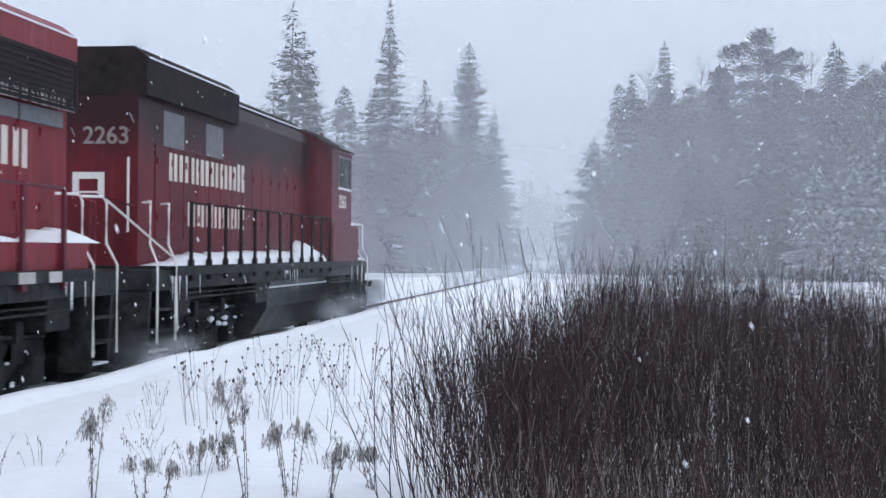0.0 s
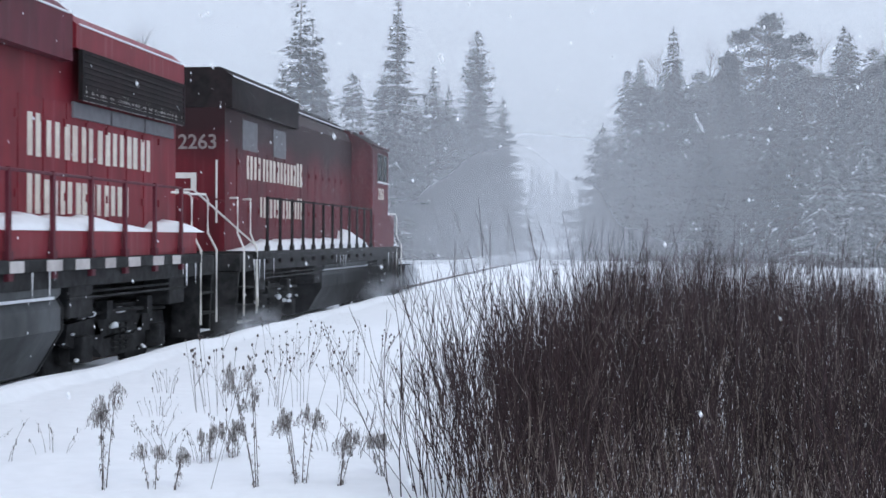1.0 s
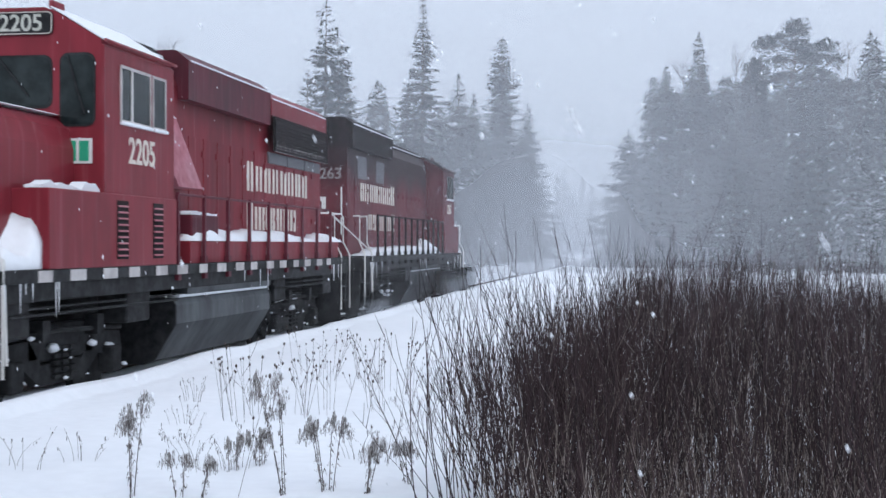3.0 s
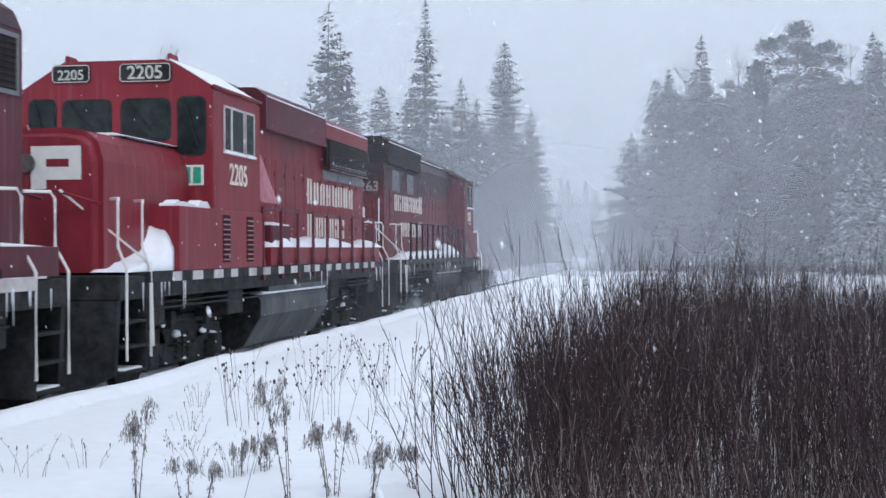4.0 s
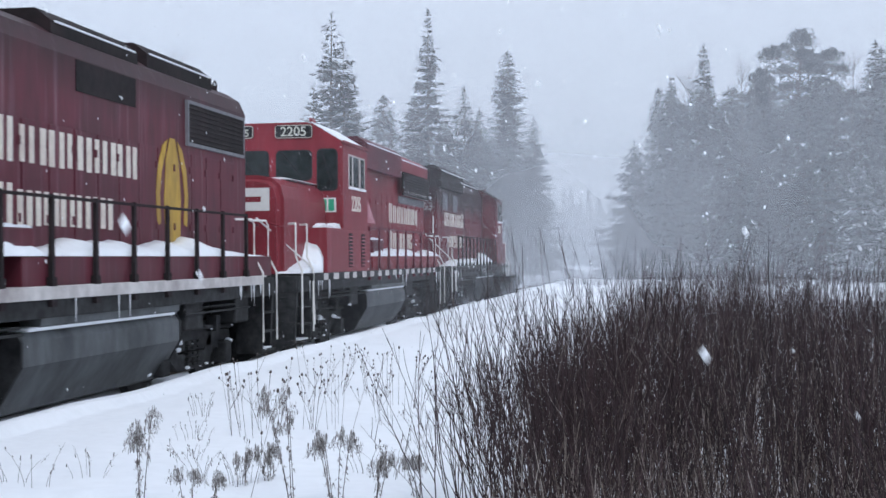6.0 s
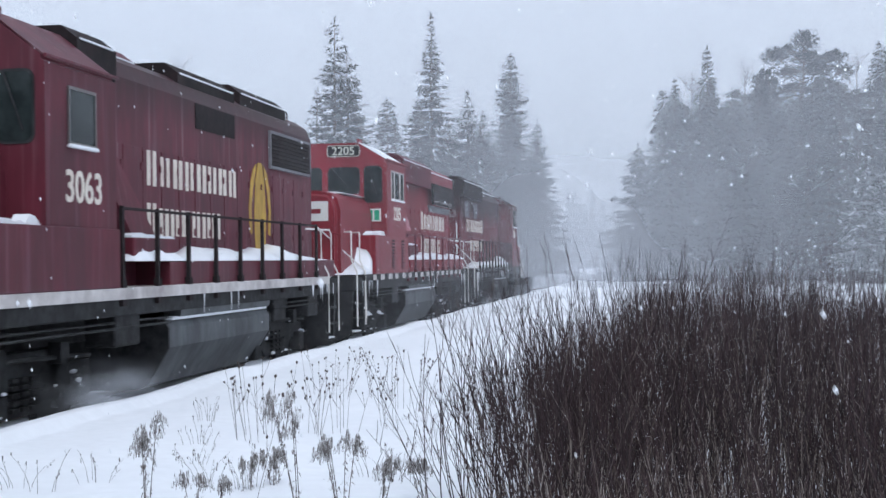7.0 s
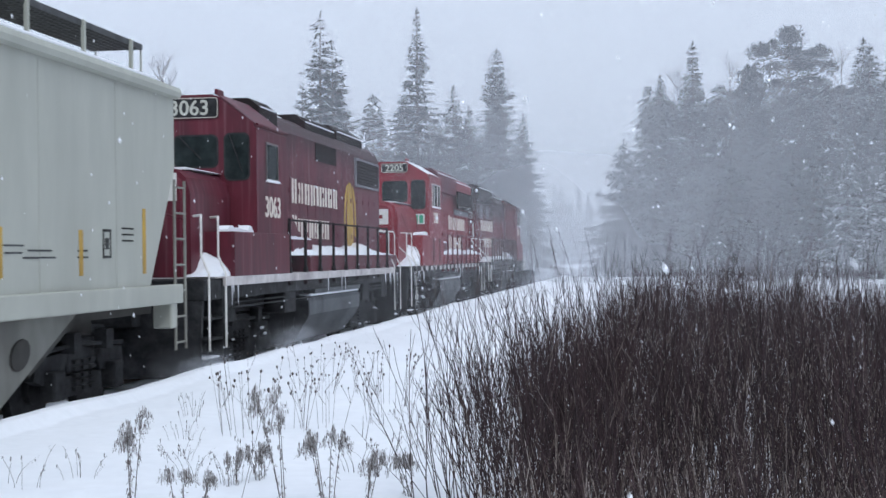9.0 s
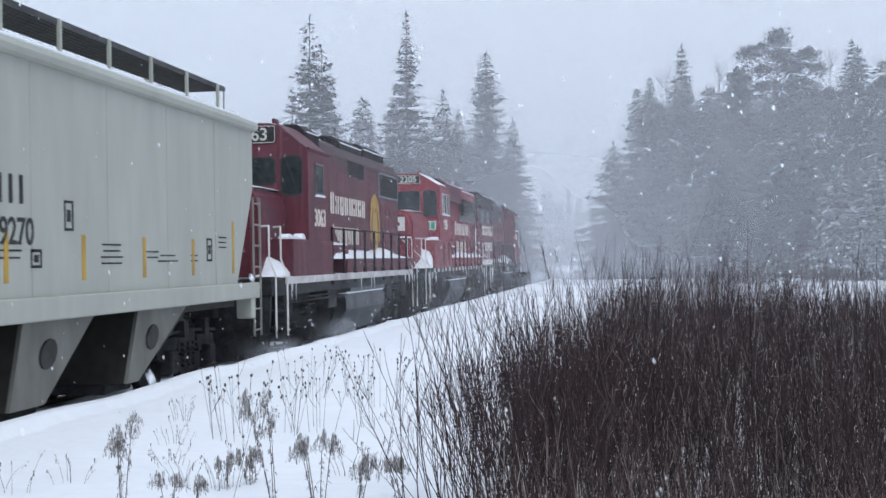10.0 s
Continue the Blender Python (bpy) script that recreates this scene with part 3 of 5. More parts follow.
        # low box beside the nose and under the cab
        bm = bmesh.new()
        box(bm, s * 1.29 - 0.255, s * 1.29 + 0.255, box0, c1 - 0.003, deck, d["box_top"], 0.015)
        side_box = part("battery_box", bm, paint, loco)
        for a in d["louvres"]:
            bm = bmesh.new()
            # flat black plate: paints the shade seen inside the louvre openings
            box(bm, s * 1.545 - 0.006, s * 1.545 + 0.006, a - 0.03, a + 0.33, deck + 0.09, deck + 0.80)
            part("louvre_backing", bm, SOOT, side_box)
            for k in range(9):
                bm = bmesh.new()
                z = deck + 0.12 + k * 0.075
                prism(bm, [(s * 1.550, z), (s * 1.572, z + 0.004), (s * 1.550, z + 0.026)][::s], a, a + 0.30)
                part("louvre", bm, d["louvre_paint"], side_box)
        bm = bmesh.new()
        ridge(bm, box0, c0, d["box_top"], 0.20, s * 1.34 - 0.08, s * 1.34 + 0.10, L + s, 12)
        part("snow_cap", bm, SNOW, side_box)
        # porch snow beside the nose, at the head of the steps
        heap(loco, s * 1.01, s * 1.47, n0 - 0.05, box0, deck, d["porch"], L + s)
    # long hood with chamfered shoulders
    hw = d["hood_half"]
    latch = []
    bm = bmesh.new()
    prism(bm, [(-hw, deck), (hw, deck), (hw, ht - 0.38), (hw - 0.10, ht - 0.16), (hw - 0.30, ht - 0.03), (0.3, ht), (-0.3, ht), (-hw + 0.30, ht - 0.03), (-hw + 0.10, ht - 0.16), (-hw, ht - 0.38)], c1 - 0.003, hood_end)
    hood = part("hood", bm, d["hood_paint"], loco)
    if d["end_number"]:
        lettering(d["number"], 0.36, SOOTY_WHITE, hood, pose(-0.46, hood_end + 0.004, 3.50, 90, 0, 180))
        for x0, x1, z0, z1 in ((-0.44, 0.05, 2.98, 3.08), (-0.44, 0.05, 2.70, 2.80), (-0.05, 0.05, 2.80, 2.98), (-0.44, -0.34, 2.80, 2.98)):
            bm = bmesh.new()
            box(bm, x0, x1, hood_end - 0.004, hood_end + 0.006, z0, z1)
            part("emblem_block", bm, WHITE, hood)
        bm = bmesh.new()
        tube(bm, [(-0.82, hood_end + 0.05, 2.2), (-0.82, hood_end + 0.05, 3.3)], 0.02, 6)
        part("grab_iron", bm, WHITE, hood)
    for s in (-1, 1):
        # hood doors, one panel each, with latches
        y = c1 + 0.75
        k = 0
        while y + 0.68 < hood_end - 0.2:
            bm = bmesh.new()
            box(bm, s * (hw + 0.006) - 0.010, s * (hw + 0.006) + 0.010, y, y + 0.66, deck + 0.42, d["door_top"], 0.004)
            door = part("hood_door", bm, d["hood_paint"], hood)
            for z in (deck + 0.7, d["door_top"] - 0.3):
                if not latch:
                    bm = bmesh.new()
                    box(bm, -0.012, 0.012, -0.02, 0.02, 0, 0.10)
                    latch.append(part("latch", bm, d["hood_paint"], door))
                    latch[0].location = (s * (hw + 0.028), y + 0.60, z)
                else:
                    share("latch", latch[0].data, door, pose(s * (hw + 0.028), y + 0.60, z))
            y += 0.69
            k += 1
        bars(hood, s * (hw + 0.021), d["text"][0], d["text"][1], *d["text_z"][0], 8, CREAM, 3 + s, s)
        bars(hood, s * (hw + 0.021), d["text"][0], d["text"][0] + (d["text"][1] - d["text"][0]) * 0.78, *d["text_z"][1], 7, CREAM, 9 + s, s)
        for a, b, z0, z1, m in d["grilles"]:
            bm = bmesh.new()
            x = s * (d["grille_half"])
            box(bm, x - 0.03, x + 0.015, a, b, z0, z1) if s > 0 else box(bm, x - 0.015, x + 0.03, a, b, z0, z1)
            gr = part("radiator_grille", bm, m, hood, "soot-black radiator screen")
            bm = bmesh.new()
            for q in ((a, b, z1, z1 + 0.05), (a, b, z0 - 0.05, z0), (a - 0.05, a, z0 - 0.05, z1 + 0.05), (b, b + 0.05, z0 - 0.05, z1 + 0.05)):
                box(bm, x - 0.03, x + 0.03, *q)
            part("grille_frame", bm, d["grille_frame"], gr)
            first = None
            for k in range(int((z1 - z0) / 0.07)):
                if first is None:
                    bm = bmesh.new()
                    prism(bm, [(0, 0), (s * 0.012, 0.01), (0, 0.045)][::s], a, b)
                    first = part("slat", bm, m, gr)
                    first.location = (x + s * 0.014, 0, z0 + 0.01)
                else:
                    share("slat", first.data, gr, pose(x + s * 0.014, 0, z0 + 0.01 + k * 0.07))
    for a, b, half, z0, z1, m in d["housings"]:
        bm = bmesh.new()
        prism(bm, [(-half, z0), (half, z0), (half, z1 - 0.16), (half - 0.2, z1), (-half + 0.2, z1), (-half, z1 - 0.16)], a, b + (0.006 if abs(b - hood_end) < 0.01 else 0))
        part("roof_housing", bm, m, hood)
        for s in (-1, 1):
            bm = bmesh.new()
            box(bm, s * (half - 0.01) - 0.03, s * (half - 0.01) + 0.03, a + 0.1, b - 0.1, z1 - 0.17, z1 - 0.145, 0.008)
            part("ledge_snow", bm, PACKED, hood)
    for y, r, h in d["stacks"]:
        bm = bmesh.new()
        prism(bm, [(r * math.cos(k * math.pi / 7), y + r * math.sin(k * math.pi / 7)) for k in range(14)], ht - 0.05, ht + h, "z")
        part("roof_fan", bm, SOOT, hood)
    # horn cluster, lifting hooks and a grab rail on the roof
    y = d["stacks"][-1][0] + 0.9
    bm = bmesh.new()
    for k, x in enumerate((-0.16, 0.0, 0.16)):
        tube(bm, [(x, y, ht + 0.16), (x, y + 0.45 + 0.06 * k, ht + 0.18)], 0.03, 8, 0.075)
    tube(bm, [(0, y + 0.1, ht - 0.02), (0, y + 0.1, ht + 0.16)], 0.03, 6)
    part("horn", bm, SOOT, hood)
    for yy in (c1 + 1.2, (c1 + hood_end) / 2, hood_end - 0.5):
        for s in (-1, 1):
            bm = bmesh.new()
            tube(bm, [(s * 0.62, yy - 0.08, ht - 0.06), (s * 0.62, yy - 0.08, ht + 0.10), (s * 0.62, yy, ht + 0.15), (s * 0.62, yy + 0.08, ht + 0.10), (s * 0.62, yy + 0.08, ht - 0.06)], 0.014, 5)
            part("lifting_eye", bm, SOOT, hood)
    for a, b, z0, z1 in d["yellow"]:
        for s in (-1, 1):
            bm = bmesh.new()
            x = s * (hw + 0.02)
            mid = (a + b) / 2
            tall, wide = z1 - z0, b - a
            prism(bm, [(mid - 0.22 * wide, z0), (mid + 0.22 * wide, z0), (mid + 0.26 * wide, z0 + 0.45 * tall), (mid + 0.2 * wide, z0 + 0.8 * tall), (mid + 0.08 * wide, z1), (mid - 0.08 * wide, z1), (mid - 0.2 * wide, z0 + 0.8 * tall), (mid - 0.26 * wide, z0 + 0.45 * tall)][::s], x - 0.004, x + 0.004, "x")
            for e in (-1, 1):
                # curved outer bands that spring from the crown of the emblem
                band = [(0.16, 0.98), (0.30, 0.92), (0.44, 0.74), (0.5, 0.5), (0.46, 0.22), (0.36, 0.24), (0.39, 0.5), (0.33, 0.70), (0.22, 0.86)]
                prism(bm, [(mid + e * p * wide, z0 + q * tall) for p, q in band][::s * e], x - 0.004, x + 0.004, "x")
            part("yellow_emblem", bm, YELLOW, hood, "worn yellow painted emblem")
    # lead: frosted shutters; others: flat black panels painted as shaded recesses
    for a, b, z0, z1 in d["soot"]:
        for s in (-1, 1):
            bm = bmesh.new()
            x = s * (hw + 0.006)
            box(bm, x - 0.005, x + 0.005, a, b, z0, z1)
            part("shutter_or_recess_panel", bm, d["panel"], hood)
    for a0, a1, b0, b1, z0, z1 in d["slopes"]:
        for s in (-1, 1):
            bm = bmesh.new()
            lo = [bm.verts.new(p) for p in ((s * 1.06, a0, z1), (s * 1.06, a1, z1), (s * 1.30, b1, z0), (s * 1.30, b0, z0))]
            hi = [bm.verts.new(p) for p in ((s * 0.94, a0, z1), (s * 0.94, a1, z1), (s * 0.94, b1, z0), (s * 0.94, b0, z0))]
            bm.faces.new(lo)
            bm.faces.new(hi)
            for k in range(4):
                bm.faces.new((lo[k], lo[(k + 1) % 4], hi[(k + 1) % 4], hi[k]))
            bmesh.ops.recalc_face_normals(bm, faces=bm.faces)
            duct = part("sloped_duct", bm, d["slope_paint"], hood, "red sloping duct streaked with snow")
            bm = bmesh.new()
            prism(bm, [(a0, z1), (a1, z1), (a1 - 0.1, z1 + 0.04), (a0 + 0.3, z1 + 0.11), (a0, z1 + 0.14)], s * 1.0 - 0.06, s * 1.0 + 0.06, "x")
            part("snow_cap", bm, SNOW, duct)
    for a, b, z0, z1 in d["lockers"]:
        for s in (-1, 1):
            bm = bmesh.new()
            box(bm, s * 1.18 - 0.22, s * 1.18 + 0.22, a, b, z0, z1, 0.02)
            locker = part("sand_box", bm, MAROON, loco, "dark box on the walkway capped with snow")
            bm = bmesh.new()
            ridge(bm, a, b, z1, 0.12, s * 1.18 - 0.2, s * 1.18 + 0.2, L + s)
            part("snow_cap", bm, SNOW, locker)
            drift(loco, s * 1.24, s * 1.47, a - 0.2, b + 0.3, z0 - 0.01, 0.25, L * 2 + s)
    for a, b, z0, z1 in d["frost_bands"]:
        for s in (-1, 1):
            n = 3
            for k in range(n):
                bm = bmesh.new()
                x = s * (hw + 0.03)
                box(bm, x - 0.02, x + 0.02, a + (b - a) * k / n + 0.03, a + (b - a) * (k + 1) / n - 0.03, z0, z1, 0.006)
                part("shutter_panel", bm, FROST_STEEL, hood, "frosted shutter panel")
            rnd = random.Random(77)
            bm = bmesh.new()
            for k in range(130):
                y = rnd.uniform(a, b)
                tube(bm, [(s * 1.135, y, z0 + 0.20), (s * 1.135, y, z0 + 0.20 + rnd.uniform(0.04, 0.20))], 0.011, 4, 0.002)
            tagged(part("frost_fringe", bm, LIGHT_SILL, hood, "ragged rime along the foot of the screen"), kind="stuff")
    # handrails along both walkways
    for s in (-1, 1):
        ys = [c1 + 0.15 + k * d["post_step"] for k in range(int((L - 1.9 - c1) / d["post_step"]) + 1)]
        stanchions(loco, s * 1.50, ys, deck, 2.66, d["post_paint"])
        bm = bmesh.new()
        tube(bm, [(s * 1.50, ys[0], 2.66), (s * 1.50, ys[-1], 2.66)], 0.02, 6)
        part("handrail", bm, d["post_paint"], loco)
        for a, b, h in d["drifts"]:
            drift(loco, s * (hw + 0.012), s * 1.46, a, b, d["ledge"], h * 0.8, L + a + s)
        if d["ledge"] > deck:
            bm = bmesh.new()
            box(bm, s * 1.2 - 0.26, s * 1.2 + 0.26, d["ledge_span"][0], d["ledge_span"][1], deck, d["ledge"], 0.01)
            part("walkway_duct", bm, paint, loco)
        # icicles along the sill
        rnd = random.Random(int(L * 10) + s)
        bm = bmesh.new()
        for k in range(16):
            y = rnd.choice((1.2, L - 3.0, c1 + 3)) + rnd.random() * 1.8
            tube(bm, [(s * 1.53, y, deck - 0.13), (s * 1.53, y, deck - 0.13 - rnd.uniform(0.1, 0.4))], 0.009, 5, 0.002)
        tagged(part("icicle", bm, PACKED, loco, "thin icicles under the sill"), kind="stuff")
    return loco


LEAD = dict(slant=True, boards=((0.46, 0.40, 0.28), (-0.46, 0.40, 0.28)), length=17.9, number="2263", paint=LEAD_RED, hood_paint=LEAD_HOOD, panel=FROST_STEEL, end_number=True, porch=0.3, slopes=(), lockers=(), frost_bands=(), text_z=((3.02, 3.46), (2.32, 2.72)), eave=4.30, roof=4.70, cab=(2.9, 5.2), nose=0.95, nose_top=3.45, nose_half=1.05, box=2.2, box_top=2.55,
            hood_end=16.3, hood_top=4.74, hood_half=0.95, tank=(5.0, 10.4), trucks=(3.6, 13.6), sill=BLACK, sill_blocks=False, dark_rails=True, slant_at_tail=True,
            side_windows=((3.15, 3.75), (3.85, 4.55)), window_z=(3.40, 4.15), window_frame=STEEL, front_z=(3.55, 4.15), emblem=False, number_size=0.42, number_at=(4.0, 2.95), green_sign=True,
            louvres=(), louvre_paint=LEAD_RED, door_top=3.55, text=(10.6, 15.1), grilles=(), grille_half=1.12, grille_frame=SOOT,
            housings=((11.4, 16.3, 1.08, 4.22, 4.93, SOOT), (5.4, 10.9, 0.80, 4.3, 4.84, SOOT)), stacks=((9.2, 0.3, 0.30),), yellow=(), soot=((14.2, 15.2, 3.55, 4.1), (12.0, 13.0, 3.55, 4.1)), post_step=0.92, post_paint=SOOT,
            drifts=((5.4, 16.2, 0.34), (5.3, 7.2, 0.8)), ledge=1.705, ledge_span=(5, 6), roof_snow=SOOT,
            label="maroon road-switcher locomotive with soot-blackened roof leading the train")
MIDDLE = dict(slant=True, boards=((0.46, 0.40, 0.28), (-0.70, 0.30, 0.27)), length=18.2, number="2205", paint=RED, hood_paint=RED_HOOD, panel=SOOT, end_number=False, porch=0.62, slope_paint=FROST_RED, slopes=((6.80, 7.94, 7.38, 8.41, 2.79, 3.80),), lockers=((7.65, 8.85, 2.03, 2.40),), frost_bands=((13.0, 16.9, 3.46, 3.66),), text_z=((2.90, 3.36), (2.22, 2.64)), eave=4.38, roof=4.80, cab=(4.25, 6.62), nose=0.98, nose_top=3.52, nose_half=1.12, box=2.65, box_top=2.58,
              hood_end=17.1, hood_top=4.70, hood_half=0.95, tank=(7.1, 11.8), trucks=(4.0, 14.4), sill=BLACK, sill_blocks=True, dark_rails=True, slant_at_tail=False,
              side_windows=((4.72, 5.08), (5.08, 5.72), (5.80, 6.28)), window_z=(3.46, 4.16), window_frame=LIGHT_SILL, front_z=(3.62, 4.20), emblem=True, number_size=0.46, number_at=(5.45, 2.98), green_sign=True,
              louvres=(4.55, 5.75), louvre_paint=FROST_RED, door_top=3.62, text=(11.7, 16.0), grilles=((13.0, 16.9, 3.72, 4.25, SOOT),), grille_half=1.12, grille_frame=SOOT,
              housings=((12.9, 17.1, 1.08, 4.32, 4.78, RED), (8.3, 12.7, 1.12, 4.12, 4.86, MAROON), (6.6, 8.3, 0.75, 4.4, 4.90, SOOT)), stacks=((10.2, 0.32, 0.22), (12.0, 0.32, 0.2)), yellow=(),
              # first entry: black panel in place of the dark gap behind the cab
              soot=((6.63, 7.35, 2.7, 4.3),), post_step=1.12, post_paint=MAROON, drifts=((7.6, 15.4, 0.32), (15.5, 17.0, 0.28)), ledge=2.02, ledge_span=(7.4, 16.6), roof_snow=PACKED,
              label="bright red road-switcher locomotive running cab to the rear")
REAR = dict(slant=False, boards=((0.36, 0.50, 0.35), (-0.76, 0.42, 0.33)), length=17.2, number="3063", paint=MAROON, hood_paint=MAROON_HOOD, panel=SOOT, end_number=False, porch=0.30, slope_paint=MAROON, slopes=((5.6, 6.3, 6.3, 7.1, 2.36, 3.45),), lockers=((6.1, 7.6, 2.03, 2.32),), frost_bands=(), text_z=((3.05, 3.48), (2.36, 2.76)), eave=4.19, roof=4.72, cab=(3.45, 5.34), nose=1.3, nose_top=3.40, nose_half=1.05, box=2.05, box_top=2.40,
            hood_end=16.42, hood_top=4.80, hood_half=0.98, tank=(7.4, 12.1), trucks=(3.7, 13.4), sill=LIGHT_SILL, sill_blocks=False, dark_rails=True, slant_at_tail=False,
            side_windows=((4.0, 4.74),), window_z=(3.30, 3.95), window_frame=STEEL, front_z=(3.52, 4.02), emblem=True, number_size=0.50, number_at=(4.42, 2.68), green_sign=False,
            louvres=(), louvre_paint=MAROON, door_top=3.55, text=(7.55, 11.6), grilles=((13.5, 16.2, 3.72, 4.30, SOOT),), grille_half=1.0, grille_frame=FROST_STEEL,
            housings=((12.4, 15.2, 0.80, 4.6, 5.05, SOOT), (9.2, 11.9, 0.86, 4.45, 4.97, SOOT), (5.4, 6.6, 0.99, 4.4, 4.88, SOOT), (6.62, 8.0, 0.7, 4.6, 4.92, MAROON)), stacks=((8.6, 0.32, 0.16), (11.8, 0.32, 0.2), (15.7, 0.3, 0.14)), yellow=((12.2, 13.5, 2.1, 3.72),),
            # first entry paints the shaded cab-rear recess, second a dark hood opening
            soot=((5.36, 6.55, 3.5, 4.41), (9.6, 11.5, 4.02, 4.40)), post_step=1.16, post_paint=SOOT, drifts=((7.4, 16.0, 0.36),), ledge=2.02, ledge_span=(7.2, 16.3), roof_snow=MAROON,
            label="faded maroon road-switcher locomotive with a yellow emblem")

lead = locomotive(LEAD)
middle = locomotive(MIDDLE)
rear = locomotive(REAR)


def covered_hopper():
    """A pale grey covered hopper: curved-top body with sloped end sheets, roof walk, discharge bays. Its leading end is at y = 0, the body runs to -y."""
    L = 19.2
    car = thing("covered_hopper", "pale grey covered hopper car with roof walkway and orange reflector strips", "freight car")
    x = 1.58
    ev, rf, sill = 4.20, 4.52, 1.62
    bm = bmesh.new()
    outline = [(-x, sill), (x, sill), (x, ev - 0.06), (x + 0.05, ev), (x + 0.05, ev + 0.08), (x - 0.10, ev + 0.16), (0.7, rf - 0.03), (0, rf), (-0.7, rf - 0.03), (-x + 0.10, ev + 0.16), (-x - 0.05, ev + 0.08), (-x - 0.05, ev), (-x, ev - 0.06)]
    prism(bm, outline, -L + 0.35, -0.35)
    # the end sheets slope inwards below the shoulder
    for v in bm.verts:
        if v.co.z < 2.0:
            v.co.y += -0.95 if v.co.y > -1 else 0.95
    bmesh.ops.bisect_plane(bm, geom=bm.verts[:] + bm.edges[:] + bm.faces[:], plane_co=(0, 0, 3.2), plane_no=(0, 0, 1))
    for v in bm.verts:
        if abs(v.co.z - 3.2) < 1e-3:
            v.co.y = -0.35 if v.co.y > -5 else -L + 0.35
    body = part("body", bm, HOPPER, car)
    for s in (-1, 1):
        bm = bmesh.new()
        tube(bm, [(s * (x + 0.03), -L + 0.33, ev + 0.02), (s * (x + 0.03), -0.33, ev + 0.02)], 0.085, 8)
        part("roof_rail", bm, HOPPER, body)
        bm = bmesh.new()
        box(bm, s * x - 0.05, s * x + 0.06, -L + 0.2, -0.2, sill - 0.24, sill + 0.02, 0.02)
        part("side_sill", bm, HOPPER, body)
        for k in range(9):
            bm = bmesh.new()
            y = -1.5 - k * 1.95
            box(bm, s * (x + 0.004) - 0.004, s * (x + 0.004) + 0.004, y - 0.05, y + 0.05, 1.80, 2.32 if k else 2.62)
            part("reflector_strip", bm, YELLOW, body, "orange reflector strip")
        # weld seams
        for k in range(8):
            bm = bmesh.new()
            y = -2.4 - k * 2.1
            box(bm, s * (x + 0.002) - 0.004, s * (x + 0.002) + 0.004, y - 0.007, y + 0.007, sill + 0.02, ev - 0.08)
            part("seam", bm, HOPPER, body)
        lettering("29270", 0.40, STENCIL, body, pose(s * (x + 0.002), -9.15, 2.20, 90, 0, 90 * s))
        rnd = random.Random(5)
        for k in range(4):
            bm = bmesh.new()
            y = -9.3 + (k - 1.5) * 0.24 * s
            box(bm, s * (x + 0.003) - 0.004, s * (x + 0.003) + 0.004, y - 0.04, y + 0.04, 2.62, 2.92)
            part("stencil_bar", bm, STENCIL, body)
        # small stencilled notes as plain bars
        for y, z, w, rows in ((-2.05, 2.2, 0.4, 3), (-3.4, 2.0, 0.3, 2), (-4.5, 2.0, 0.8, 2), (-5.1, 2.05, 0.45, 2), (-6.5, 1.98, 0.7, 4), (-9.3, 2.05, 0.8, 3)):
            for r in range(rows):
                bm = bmesh.new()
                ww = w * rnd.uniform(0.7, 1.0)
                box(bm, s * (x + 0.003) - 0.004, s * (x + 0.003) + 0.004, y - ww / 2, y + ww / 2, z + r * 0.075, z + r * 0.075 + 0.02)
                part("stencil_line", bm, STENCIL if rows > 2 else GRATING, body)
        for y, z, w, h in ((-2.7, 2.0, 0.24, 0.34), (-7.75, 2.36, 0.24, 0.34), (-8.6, 1.95, 0.26, 0.2)):
            bm = bmesh.new()
            for q in ((y - w / 2, y + w / 2, z, z + 0.03), (y - w / 2, y + w / 2, z + h - 0.03, z + h), (y - w / 2, y - w / 2 + 0.03, z, z + h), (y + w / 2 - 0.03, y + w / 2, z, z + h), (y - w / 5, y + w / 5, z + h * 0.3, z + h * 0.7)):
                box(bm, s * (x + 0.003) - 0.004, s * (x + 0.003) + 0.004, *q)
            part("data_panel", bm, STENCIL, body)
        # corner ladder
        lad = new("ladder")
        lad.parent = car
        bm = bmesh.new()
        for y in (-0.42, -0.02):
            tube(bm, [(s * 1.60, y, 0.75), (s * 1.60, y, 3.05)], 0.022, 6)
        part("stile", bm, HOPPER_LOW, lad)
        for k in range(7):
            bm = bmesh.new()
            tube(bm, [(s * 1.60, -0.42, 0.85 + k * 0.35), (s * 1.60, -0.02, 0.85 + k * 0.35)], 0.016, 6)
            part("rung", bm, HOPPER_LOW, lad)
        # roof walk at the edge with posts
        walkw = new("roof_walk")
        walkw.parent = car
        bm = bmesh.new()
        for k in range(8):
            e = s * (0.36 + 0.1 * k)
            box(bm, e - 0.012, e + 0.012, -L + 0.5, -0.15, 4.86, 4.90)
        for k in range(150):
            y = -0.18 - 0.124 * k
            box(bm, min(s * 0.36, s * 1.06), max(s * 0.36, s * 1.06), y - 0.035, y + 0.035, 4.862, 4.895)
        tagged(part("grating", bm, GRATING, walkw, "dark steel grating"), kind="stuff")
        bm = bmesh.new()
        box(bm, s * 1.06 - 0.015, s * 1.06 + 0.015, -L + 0.5, -0.15, 4.85, 4.93)
        part("toe_board", bm, GRATING, walkw)
        for k in range(12):
            bm = bmesh.new()
            y = -0.6 - k * 1.55
            box(bm, s * 1.085 - 0.02, s * 1.085 + 0.02, y - 0.03, y + 0.03, 4.36, 4.93)
            part("post", bm, HOPPER, walkw)
        bm = bmesh.new()
